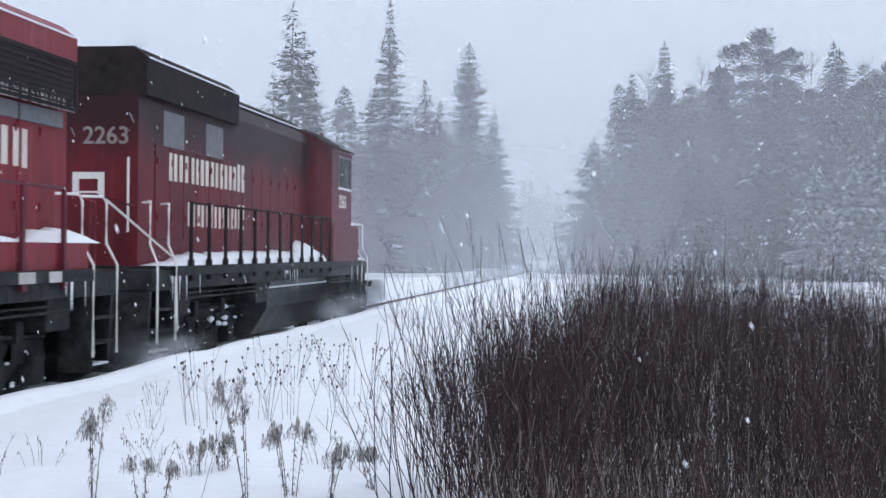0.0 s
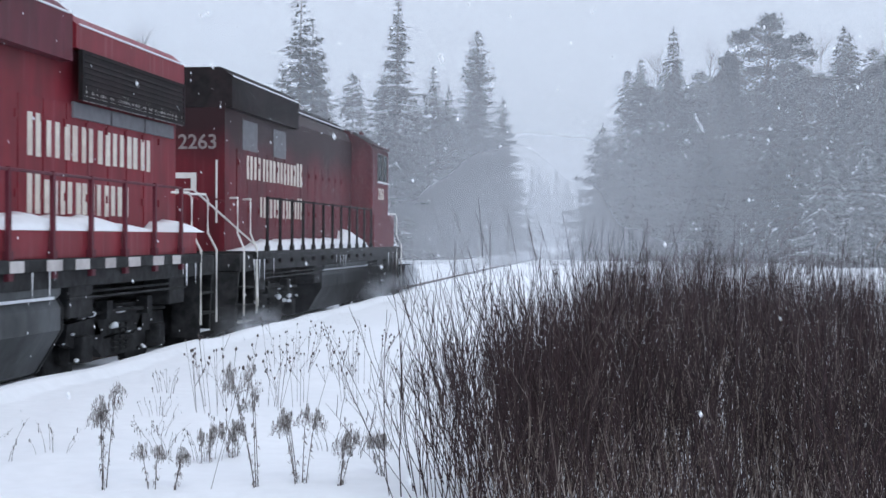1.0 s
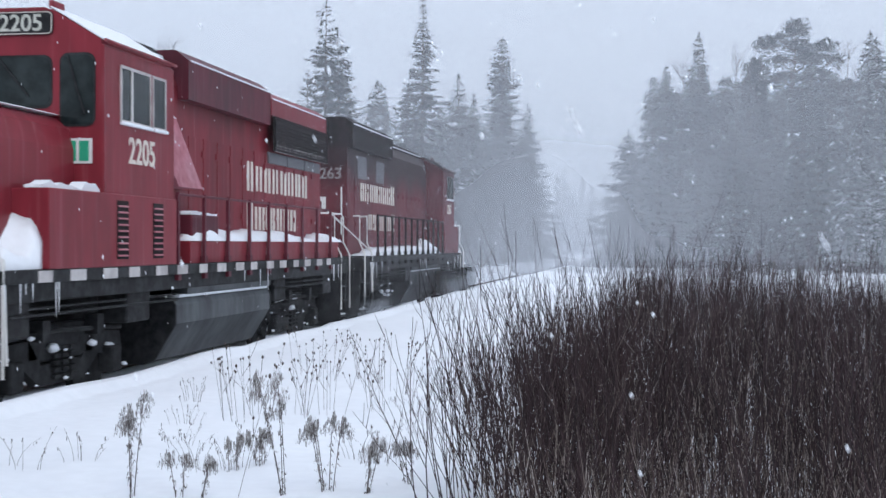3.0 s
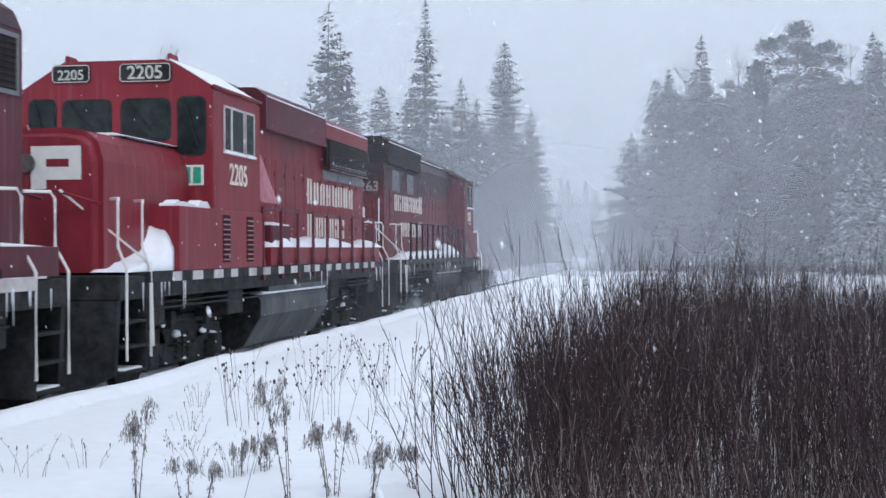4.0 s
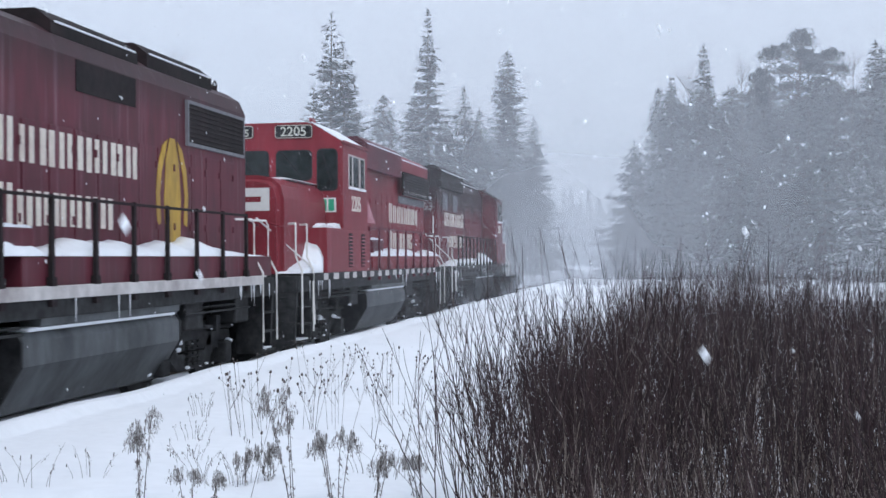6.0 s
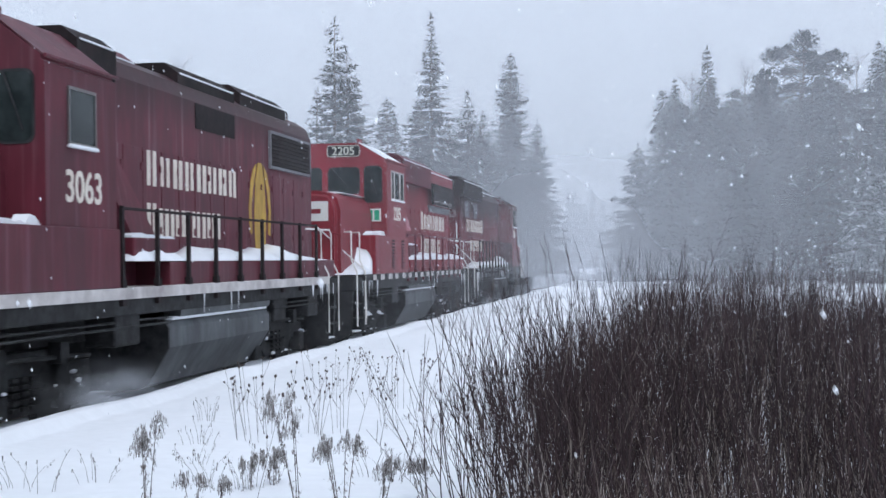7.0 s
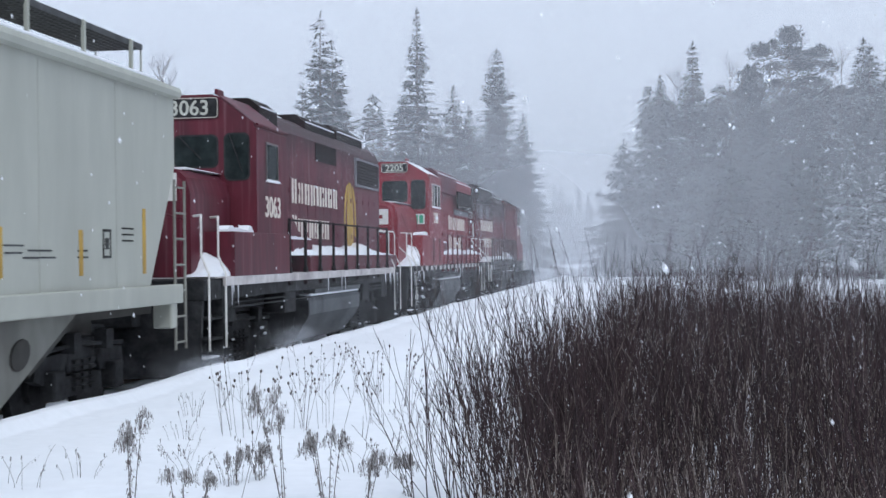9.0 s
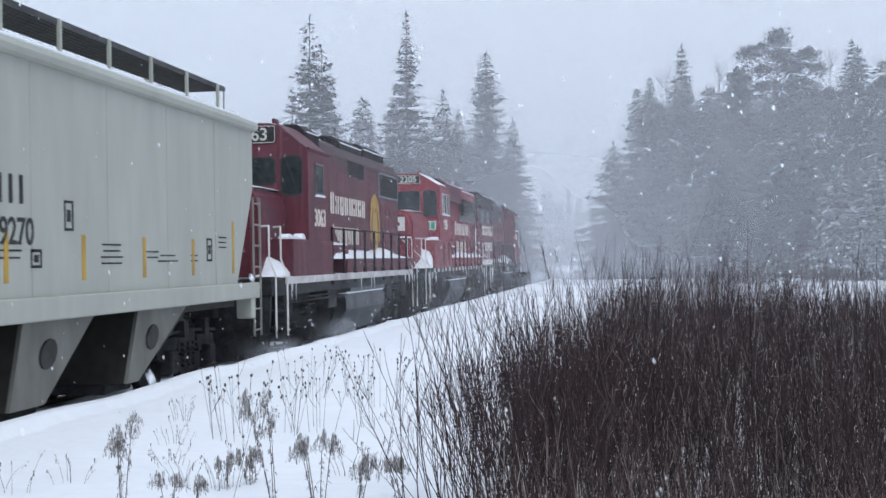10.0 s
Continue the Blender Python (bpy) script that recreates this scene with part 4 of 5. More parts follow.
        tube(bm, [(s * 1.05, -0.15, 4.36), (s * 1.05, -0.15, 4.92), (s * 0.4, -0.15, 4.92), (s * 0.4, -0.15, 4.42)], 0.018, 6)
        part("end_hoop", bm, HOPPER, walkw)
        bm = bmesh.new()
        box(bm, s * 1.32 - 0.12, s * 1.32 + 0.12, -L + 1, -0.6, 4.37, 4.415, 0.015)
        part("roof_snow", bm, SNOW, walkw, "thin snow on the roof edge")
    # discharge bays: sloping hoppers, the shade of their gaps put into dark cores
    for k, (f0, f1, g1, g0) in enumerate(((-2.6, -4.85, -5.35, -4.95), (-6.15, -8.3, -8.7, -7.85), (-9.6, -11.4, -10.6, -9.9), (-13.1, -15.6, -13.7, -13.3))):
        for s in (-1, 1):
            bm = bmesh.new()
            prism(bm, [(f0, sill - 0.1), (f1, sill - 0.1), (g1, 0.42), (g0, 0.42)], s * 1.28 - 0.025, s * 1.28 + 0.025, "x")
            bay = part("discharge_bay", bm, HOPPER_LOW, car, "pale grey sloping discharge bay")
            bm = bmesh.new()
            c = (f0 + f1 + g0 + g1) / 4
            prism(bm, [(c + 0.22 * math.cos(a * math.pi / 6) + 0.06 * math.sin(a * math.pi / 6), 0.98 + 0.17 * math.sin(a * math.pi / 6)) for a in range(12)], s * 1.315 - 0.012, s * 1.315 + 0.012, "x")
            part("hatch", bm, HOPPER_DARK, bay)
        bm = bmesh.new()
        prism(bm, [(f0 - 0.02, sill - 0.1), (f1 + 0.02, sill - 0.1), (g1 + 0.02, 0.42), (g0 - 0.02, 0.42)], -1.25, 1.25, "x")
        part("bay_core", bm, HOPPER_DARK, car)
        bm = bmesh.new()
        box(bm, -1.1, 1.1, min(g0, g1) - 0.25, max(g0, g1) + 0.25, 0.30, 0.42, 0.02)
        part("outlet_gate", bm, BLACK, car)
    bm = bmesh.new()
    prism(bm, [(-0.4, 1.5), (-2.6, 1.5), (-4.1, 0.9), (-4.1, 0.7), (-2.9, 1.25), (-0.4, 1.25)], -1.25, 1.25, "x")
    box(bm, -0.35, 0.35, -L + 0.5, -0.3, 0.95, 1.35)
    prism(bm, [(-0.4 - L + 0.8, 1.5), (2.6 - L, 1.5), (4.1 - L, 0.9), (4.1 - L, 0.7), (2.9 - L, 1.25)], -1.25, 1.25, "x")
    # the sill carries the underside's shade in its colour too
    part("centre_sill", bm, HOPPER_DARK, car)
    bm = bmesh.new()
    box(bm, -1.5, 1.5, -0.42, -0.15, 1.36, 1.60, 0.02)
    box(bm, 1.35, 1.62, -0.62, -0.38, 1.05, 1.5, 0.03)
    box(bm, -1.62, -1.35, -0.62, -0.38, 1.05, 1.5, 0.03)
    part("end_platform", bm, HOPPER, car)
    truck(car, -2.3, 1.75, BLACK)
    truck(car, -L + 2.3, 1.75, BLACK)
    coupler(car, 0.55, 1)
    coupler(car, -L - 0.4, -1)
    return car


hopper = covered_hopper()


# ---- the ground: one snow sheet with the track in a ploughed trench ----
def ground_height(x, y):
    a = abs(x)
    z = -0.085
    edge = 1.55 + 0.05 * noise.noise((0.4 * y, 3.0, 0))
    if a > edge:
        t = min(1.0, (a - edge) / 0.45)
        crest = 0.52 + 0.05 * noise.noise((0.5 * y, 1.0, x * 0.3))
        z = -0.085 + (crest + 0.085) * (t * t * (3 - 2 * t))
    if a > 2.3:
        z = 0.45 - 0.09 * min(1.0, (a - 2.3) / 3.0) + 0.035 * noise.noise((0.45 * x, 0.45 * y, 0)) + 0.015 * noise.noise((1.7 * x, 1.7 * y, 4)) + (0.034 * noise.noise((3.6 * x, 3.6 * y, 7)) if x < 4.2 else 0.008 * noise.noise((3.5 * x, 3.5 * y, 7)))
    far = max(0.0, math.hypot(x, y) - 60)
    return z + min(far, 400) * 0.004 * noise.noise((0.01 * x, 0.01 * y, 9)) * (1 if a > 4 else max(0, (a - 2.3) / 1.7))


def build_ground():
    xs = sorted({round(v, 3) for v in [-1500, -600, -250, -120, -60, -35, -20, -12, -8, -5, -3.5, -2.6, -2.2, -1.9, -1.6, -1.2, 0, 1.2, 1500, 600, 250, 120, 70, 45, 30] + list(np.arange(1.5, 2.5, 0.09)) + list(np.arange(2.5, 9, 0.16)) + list(np.arange(9, 24, 0.8))})
    ys = sorted({round(v, 3) for v in [-1500, -400, -120, -40, -15, -5, 0, 4] + list(np.arange(6, 30, 0.2)) + list(np.arange(30, 90, 1.0)) + list(np.arange(90, 240, 6)) + [260, 300, 380, 500, 800, 1500, 3000]})
    verts = [(x, y, ground_height(x, y)) for y in ys for x in xs]
    w = len(xs)
    faces = [(j * w + i, j * w + i + 1, (j + 1) * w + i + 1, (j + 1) * w + i) for j in range(len(ys) - 1) for i in range(w - 1)]
    me = bpy.data.meshes.new("ground")
    me.from_pydata(verts, [], faces)
    me.materials.append(SNOW)
    me.shade_smooth()
    tagged(new("ground", me), "wind-smoothed fresh snow over a railway clearing", "snow", kind="structure")


build_ground()
for x in (-0.76, 0.76):
    bm = bmesh.new()
    prism(bm, [(x - 0.037, 0), (x + 0.037, 0), (x + 0.037, -0.04), (x + 0.012, -0.06), (x + 0.012, -0.13), (x - 0.012, -0.13), (x - 0.012, -0.06), (x - 0.037, -0.04)], -60, 400)
    tagged(link_mesh("rail", bm, RAIL), "rusty steel rail half buried in snow", "rail", "rails", "structure")

# ---- trees ----
def clump(verts, faces, p, d, w, rnd):
    """A small spray of needles: a bent, pointed leaf-like fan of four triangles."""
    side = d.cross(Vector((0, 0, 1)))
    side = side.normalized() if side.length > 1e-4 else Vector((1, 0, 0))
    n = len(verts)
    mid = p + d * 0.5 + Vector((0, 0, rnd.uniform(-0.04, 0.05)))
    end = p + d + Vector((0, 0, -0.12 * d.length))
    drop = Vector((0, 0, -w * rnd.uniform(0.2, 0.7)))
    verts.extend((p, mid + side * w + drop, end, mid - side * w + drop, mid))
    faces.extend(((n, n + 1, n + 4), (n + 1, n + 2, n + 4), (n + 2, n + 3, n + 4), (n + 3, n, n + 4)))


def spray(verts, faces, p, d, w, rnd):
    """A drooping spray of needles, folded along its rib."""
    side = d.cross(Vector((0, 0, 1)))
    side = side.normalized() if side.length > 1e-4 else Vector((1, 0, 0))
    n = len(verts)
    drop = d * rnd.uniform(0.35, 0.6) + Vector((0, 0, -w * rnd.uniform(0.2, 0.9)))
    verts.extend((p, p + side * w + drop, p + d + Vector((0, 0, -0.15 * d.length)), p - side * w + drop))
    faces.extend(((n, n + 1, n + 2), (n, n + 2, n + 3)))


def finish_tree(tree, bm, verts, faces, sv, sf, material):
    part("trunk", bm, BARK, tree)
    for name, v, f, m in (("crown", verts, faces, material or NEEDLE), ("snow_load", sv, sf, SNOW)):
        if f:
            me = bpy.data.meshes.new(name)
            me.from_pydata([tuple(q) for q in v], [], f)
            me.materials.append(m)
            ob = new(name, me)
            ob.parent = tree
            tagged(ob, kind="stuff")
    return tree


def conifer(label, height, spread, seed, bare=0.05, material=None, sparse=1.0, group="conifers along the clearing", power=0.9, snow=0.04, fine=1.0):
    """A spruce: whorls of drooping limbs hung with sprays, shortening to a spire, with snow caught on them."""
    rnd = random.Random(seed)
    tree = thing("conifer_tree", label, "tree", group)
    bm = bmesh.new()
    lean = Vector((rnd.uniform(-0.012, 0.012), rnd.uniform(-0.01, 0.01), 0))
    spine = [Vector((0, 0, -0.4)) + (Vector((0, 0, 1)) + lean) * (height + 0.3) * k / 7 for k in range(8)]
    tube(bm, spine, 0.011 * height + 0.02, 7, 0.015)
    verts, faces, sv, sf = [], [], [], []
    z = height * bare
    while z < height * 0.99:
        f = z / height
        whorl = rnd.uniform(0.72, 1.12)
        r = spread * ((1 - f) ** power) * whorl + 0.05
        count = 8 if f < 0.9 else 6
        droop = -0.34 + 0.75 * f * f
        turn = rnd.uniform(0, 6.28)
        for k in range(count):
            if rnd.random() > sparse:
                continue
            a = turn + 6.283 * k / count + rnd.uniform(-0.3, 0.3)
            rr = r * rnd.choice((0.55, 0.8, 0.9, 1.0, 1.0, 1.15)) * rnd.uniform(0.85, 1.1)
            d = Vector((math.cos(a), math.sin(a), droop + rnd.uniform(-0.1, 0.1)))
            base = lean * z + Vector((0, 0, z + rnd.uniform(-0.12, 0.12)))
            if rr > 0.7:
                tube(bm, [base, base + d * rr * 0.85], 0.010 + 0.010 * rr, 3, 0.006)
            m = max(2, int(rr / 0.42 * fine))
            for j in range(m):
                q = (j + 0.8) / m
                # limbs sag, then lift at their tips
                p = base + d * rr * q * 0.92 + Vector((0, 0, 0.16 * rr * (q * q - 0.8 * q)))
                for e in (-1, 1) if j < m - 1 else (-1, 0, 1):
                    b = a + e * rnd.uniform(0.35, 1.1)
                    ln = (0.20 + 0.20 * min(1.0, rr) + 0.26 * rr * (1 - q)) * rnd.uniform(0.6, 1.25) * (0.86 if fine > 1.5 else 1.0)
                    v = Vector((math.cos(b), math.sin(b), rnd.uniform(-0.55, 0.1))) * ln
                    spray(verts, faces, p, v, ln * 0.34, rnd)
                    if rnd.random() < snow:
                        spray(sv, sf, p + Vector((0, 0, 0.05)), v * 0.85, ln * 0.26, rnd)
        z += (0.42 if f < 0.75 else 0.30) * rnd.uniform(0.75, 1.25)
    # the leading shoot
    top = lean * height + Vector((0, 0, height * 0.985))
    for k in range(6):
        spray(verts, faces, top + Vector((0, 0, 0.06 * k - 0.1)), Vector((rnd.uniform(-0.16, 0.16), rnd.uniform(-0.16, 0.16), 0.3)), 0.05, rnd)
    return finish_tree(tree, bm, verts, faces, sv, sf, material)


# limbs of an old pine: sideways reach, depth below the top, half-width and half-height of the tuft it bears
PINE_LIMBS = ((0.1, 1.3, 1.2, 1.1), (0.3, 2.6, 1.4, 0.8), (-2.4, 2.5, 1.2, 0.75), (-1.3, 1.9, 0.5, 0.4), (2.4, 2.7, 1.2, 0.6), (3.5, 3.5, 0.8, 0.5), (-1.2, 3.7, 1.2, 0.4), (-2.9, 4.5, 1.0, 0.35), (1.0, 3.8, 1.5, 0.7), (-1.0, 5.3, 1.5, 0.45), (1.7, 5.1, 1.6, 0.7), (-2.7, 5.9, 1.2, 0.4), (2.7, 6.3, 1.5, 0.7), (0.0, 6.7, 1.7, 0.7), (-1.8, 7.6, 1.5, 0.6), (1.4, 7.9, 1.8, 0.8), (0.0, 9.2, 1.9, 0.8), (-2.2, 9.8, 1.5, 0.6), (2.4, 9.9, 1.6, 0.6))


def pine(label, height, scale, seed, group="trees of the wood"):
    """An old pine: a bare bole and few rising limbs, each with a broad rounded tuft of needles."""
    rnd = random.Random(seed)
    tree = thing("conifer_tree", label, "tree", group)
    bm = bmesh.new()
    tube(bm, [(0, 0, -0.4), (0.1, 0, height * 0.35), (-0.08, 0.05, height * 0.7), (0.1, 0, height - 0.9)], 0.26, 8, 0.05)
    verts, faces, sv, sf = [], [], [], []
    for reach, below, half, tall in PINE_LIMBS:
        c = Vector((reach * scale, rnd.uniform(-1.6, 1.6) * scale * min(1.0, below / 3), height - below))
        root = Vector((0, 0, c.z - 0.5 - 0.28 * abs(reach)))
        tube(bm, [root, root.lerp(c, 0.5) + Vector((0, 0, -0.15)), c], 0.09, 5, 0.03)
        for j in range(4):
            tip = c + Vector((rnd.uniform(-0.8, 0.8) * half, rnd.uniform(-0.8, 0.8) * half, rnd.uniform(-0.3, 0.5) * tall))
            tube(bm, [root.lerp(c, 0.75), tip], 0.03, 3, 0.012)
        for q in range(int(300 * half * (0.5 + tall))):
            # needle fans fill the tuft most thickly at its upper surface
            o = Vector((rnd.gauss(0, 1), rnd.gauss(0, 1), rnd.gauss(0.15, 1))).normalized() * rnd.uniform(0.35, 1.0)
            bumpy = 1 + 0.35 * noise.noise(o * 2.2 + Vector((reach, below, seed)))
            p = c + Vector((o.x * half, o.y * half, o.z * tall)) * scale * bumpy
            v = (o + Vector((0, 0, 0.55))).normalized() * rnd.uniform(0.24, 0.46)
            spray(verts, faces, p, v, 0.12, rnd)
            if rnd.random() < 0.02 and o.z > 0:
                spray(sv, sf, p + Vector((0, 0, 0.05)), v, 0.08, rnd)
    return finish_tree(tree, bm, verts, faces, sv, sf, None)


def bare_tree(label, height, seed):
    rnd = random.Random(seed)
    tree = thing("bare_tree", label, "tree", "bare trees in the wood")
    bm, tw = bmesh.new(), bmesh.new()
    tube(bm, [(0, 0, -0.4), (0.1, 0, height * 0.4), (0.0, 0.1, height * 0.7), (0.15, 0, height)], 0.10, 6, 0.012)
    for k in range(34):
        z = height * rnd.uniform(0.3, 0.97)
        a = rnd.uniform(0, 6.28)
        ln = (height - z) * 0.35 + 0.7
        p = Vector((0.05, 0.05, z))
        e = p + Vector((math.cos(a) * ln * 0.6, math.sin(a) * ln * 0.6, ln * 0.8))
        tube(bm, [p, (p + e) / 2 + Vector((0, 0, -0.1)), e], 0.03, 4, 0.008)
        for j in range(5):
            q = p.lerp(e, rnd.uniform(0.3, 1))
            tube(tw, [q, q + Vector((rnd.uniform(-0.6, 0.6), rnd.uniform(-0.6, 0.6), rnd.uniform(0.3, 0.9)))], 0.010, 3, 0.004)
    part("trunk", bm, TWIG, tree)
    part("twigs", tw, TWIG, tree)
    return tree


def stand(tree, bearing, distance, turn=0.0):
    """Sets a tree on the ground at a bearing (degrees left of the track's direction) and distance from where the viewer stands."""
    x, y = EYE[0] - distance * math.sin(radians(bearing)), distance * math.cos(radians(bearing))
    tree.matrix_basis = pose(x, y, ground_height(x, y), 0, 0, turn)
    return tree


# single trees on the far side of the track: bearing, distance, height, spread, sparseness
for seed, (b, d, h, sp, gap, words) in enumerate((
        (13.72, 86, 17.0, 3.0, 0.62, "tall thin-crowned spruce with gaps between its limbs"),
        (13.05, 88, 15.4, 2.9, 0.62, "thin-crowned spruce beside a taller one"),
        (14.45, 84, 12.2, 1.9, 0.65, "shorter thin spruce beside taller ones"),
        (11.2, 98, 11.6, 2.0, 0.9, "small pointed spruce in falling snow"),
        (9.62, 97, 19.3, 5.0, 0.85, "tall spire-topped spruce dusted with snow"),
        (8.05, 108, 15.0, 3.4, 0.95, "pointed spruce dusted with snow"),
        (7.45, 112, 13.8, 3.6, 0.95, "spruce dusted with snow"),
        (6.27, 119, 19.6, 4.3, 0.95, "tall full-crowned spruce dusted with snow"),
        (5.09, 146, 16.4, 4.6, 0.95, "slender spruce dusted with snow"),
        (8.7, 118, 12.0, 4.2, 0.95, "spruce low in the row behind"),
        (5.7, 150, 12.0, 4.4, 0.95, "spruce low in the row behind"),
        (6.9, 135, 13.0, 4.4, 0.95, "spruce low in the row behind"),
        (10.2, 104, 10.0, 3.6, 0.95, "young spruce in the row behind"),
        (12.0, 100, 9.5, 3.4, 0.95, "young spruce in the row behind"))):
    stand(conifer(words, h, sp, 20 + seed, sparse=gap, power=1.15 if b > 9 and h > 19 else 0.68 if h > 19 or b > 13 else 0.8, fine=1.9, snow=0.03), b, d)

# the wood on the near side of the track
for seed, (b, d, h, sp, kind, words) in enumerate((
        (0.95, 112, 10.8, 5.4, "spruce", "broad young spruce at the edge of the wood"),
        (-0.58, 116, 16.6, 3.4, "spruce", "slender spire-topped spruce at the edge of the wood"),
        (-1.82, 112, 18.7, 4.4, "spruce", "tall spruce above the wood's edge"),
        (-5.75, 118, 20.7, 2.9, "pine", "old white pine with an open, layered crown"),
        (-8.68, 116, 19.0, 5.2, "spruce", "tall pointed spruce above the wood"))):
    stand(pine(words, h, 1.0, 60 + seed) if kind == "pine" else conifer(words, h, sp, 60 + seed, group="trees of the wood"), b, d)
rnd = random.Random(11)
kinds = [conifer("grey-green spruce in the snowy wood", h, sp * 0.8, 80 + k, group="trees of the wood", power=0.75, fine=0.8) for k, (h, sp) in enumerate(((16.6, 5.6), (14.2, 5.8), (17.6, 5.6), (8.0, 4.6)))]
kinds.append(pine("ragged pine in the snowy wood", 17.0, 0.8, 90))
kinds.append(bare_tree("bare grey birch among conifers", 16.0, 5))
spots = [(-0.1 - 0.42 * k, 118 + rnd.uniform(-8, 22)) for k in range(30)] + [(-0.6 - 0.55 * k, 104 + rnd.uniform(-4, 6)) for k in range(22)]
for k, (b, d) in enumerate(spots):
    src = kinds[(k * 5 + k // 4) % 6] if k < 30 else kinds[(1, 3, 1, 5)[k % 4]]
    tree = src if k < 0 else copy_thing(src, Matrix())
    stand(tree, b + rnd.uniform(-0.1, 0.1), d, rnd.uniform(0, 360))
for k, src in enumerate(kinds):
    stand(src, -11.5 - k * 0.5, 112 + k * 3)
for k in range(16):
    stand(copy_thing(kinds[3], Matrix()), 0.5 - 0.8 * k + rnd.uniform(-0.2, 0.2), 98 + rnd.uniform(-3, 5), rnd.uniform(0, 360))
for k in range(12):
    stand(copy_thing(kinds[(3, 1)[k % 2]], Matrix()), 5.6 + 0.65 * k, (150 if k < 2 else 122 if k < 6 else 100) + rnd.uniform(0, 10), rnd.uniform(0, 360))
# two snow-laden young spruces in front of the wood
frosted = conifer("young spruce loaded with fresh snow", 7.2, 3.0, 99, material=FROSTED, group="snow-laden young spruces", power=0.75, snow=0.14)
stand(frosted, -8.0, 88)
for b, d in ((-9.6, 84), (-11.0, 86)):
    stand(copy_thing(frosted, Matrix()), b, d, b * 40)
bm = bmesh.new()
tube(bm, [(0, 0, -0.2), (1.2, 0.3, 1.6), (3.0, 0.6, 3.4)], 0.07, 6, 0.03)
fallen = tagged(link_mesh("leaning_dead_trunk", bm, TWIG), "pale dead trunk leaning at the wood's edge", "dead tree")
fallen.location = (22.0, 80, 1.6)
# the far wood that closes the line of sight along the track
far_trees = [conifer("distant spruce faint in falling snow", h, 2.6, 120 + k, group="distant trees", fine=0.6) for k, h in enumerate((15.5, 13.0, 11.0))]
for k, src in enumerate(far_trees):
    stand(src, 3.9 - k * 0.7, 262 + 6 * k)
for k in range(34):
    stand(copy_thing(far_trees[k % 3], Matrix()), 6.2 - k * 0.28 + rnd.uniform(-0.1, 0.1), 255 + rnd.uniform(0, 45), rnd.uniform(0, 360))
stand(bare_tree("bare treetop behind the track", 10.5, 9), 20.2, 62)

# ---- the willow thicket ----
def stalk(verts, faces, pts, r, r2, n=3):
    """A thin tapered shoot as a three-sided bar."""
    first = len(verts)
    m = len(pts)
    for i, p in enumerate(pts):
        rr = r + (r2 - r) * i / (m - 1)
        for k in range(n):
            a = 2 * math.pi * k / n
            verts.append((p[0] + rr * math.cos(a), p[1] + rr * math.sin(a), p[2]))
    for i in range(m - 1):
        for k in range(n):
            j = (k + 1) % n
            o = first + i * n
            faces.append((o + k, o + j, o + n + j, o + n + k))


def mesh_part(name, verts, faces, material, parent, label=""):
    me = bpy.data.meshes.new(name)
    me.from_pydata(verts, [], faces)
    me.materials.append(material)
    ob = new(name, me)
    if parent is not None:
        ob.parent = parent
    if label:
        ob["label"] = label
    return ob


def grow(rnd, start, heading, length, steps, lift, jitter):
    """Points of a shoot that wanders a little and turns towards the light."""
    pts, p, d = [tuple(start)], Vector(start), Vector(heading).normalized()
    for i in range(steps):
        d = (d + Vector((rnd.gauss(0, jitter), rnd.gauss(0, jitter), lift))).normalized()
        p = p + d * (length / steps)
        pts.append(tuple(p))
    return pts


def along(pts, t):
    i = min(len(pts) - 2, int(t * (len(pts) - 1)))
    return Vector(pts[i]).lerp(Vector(pts[i + 1]), t * (len(pts) - 1) - i), (Vector(pts[i + 1]) - Vector(pts[i])).normalized()


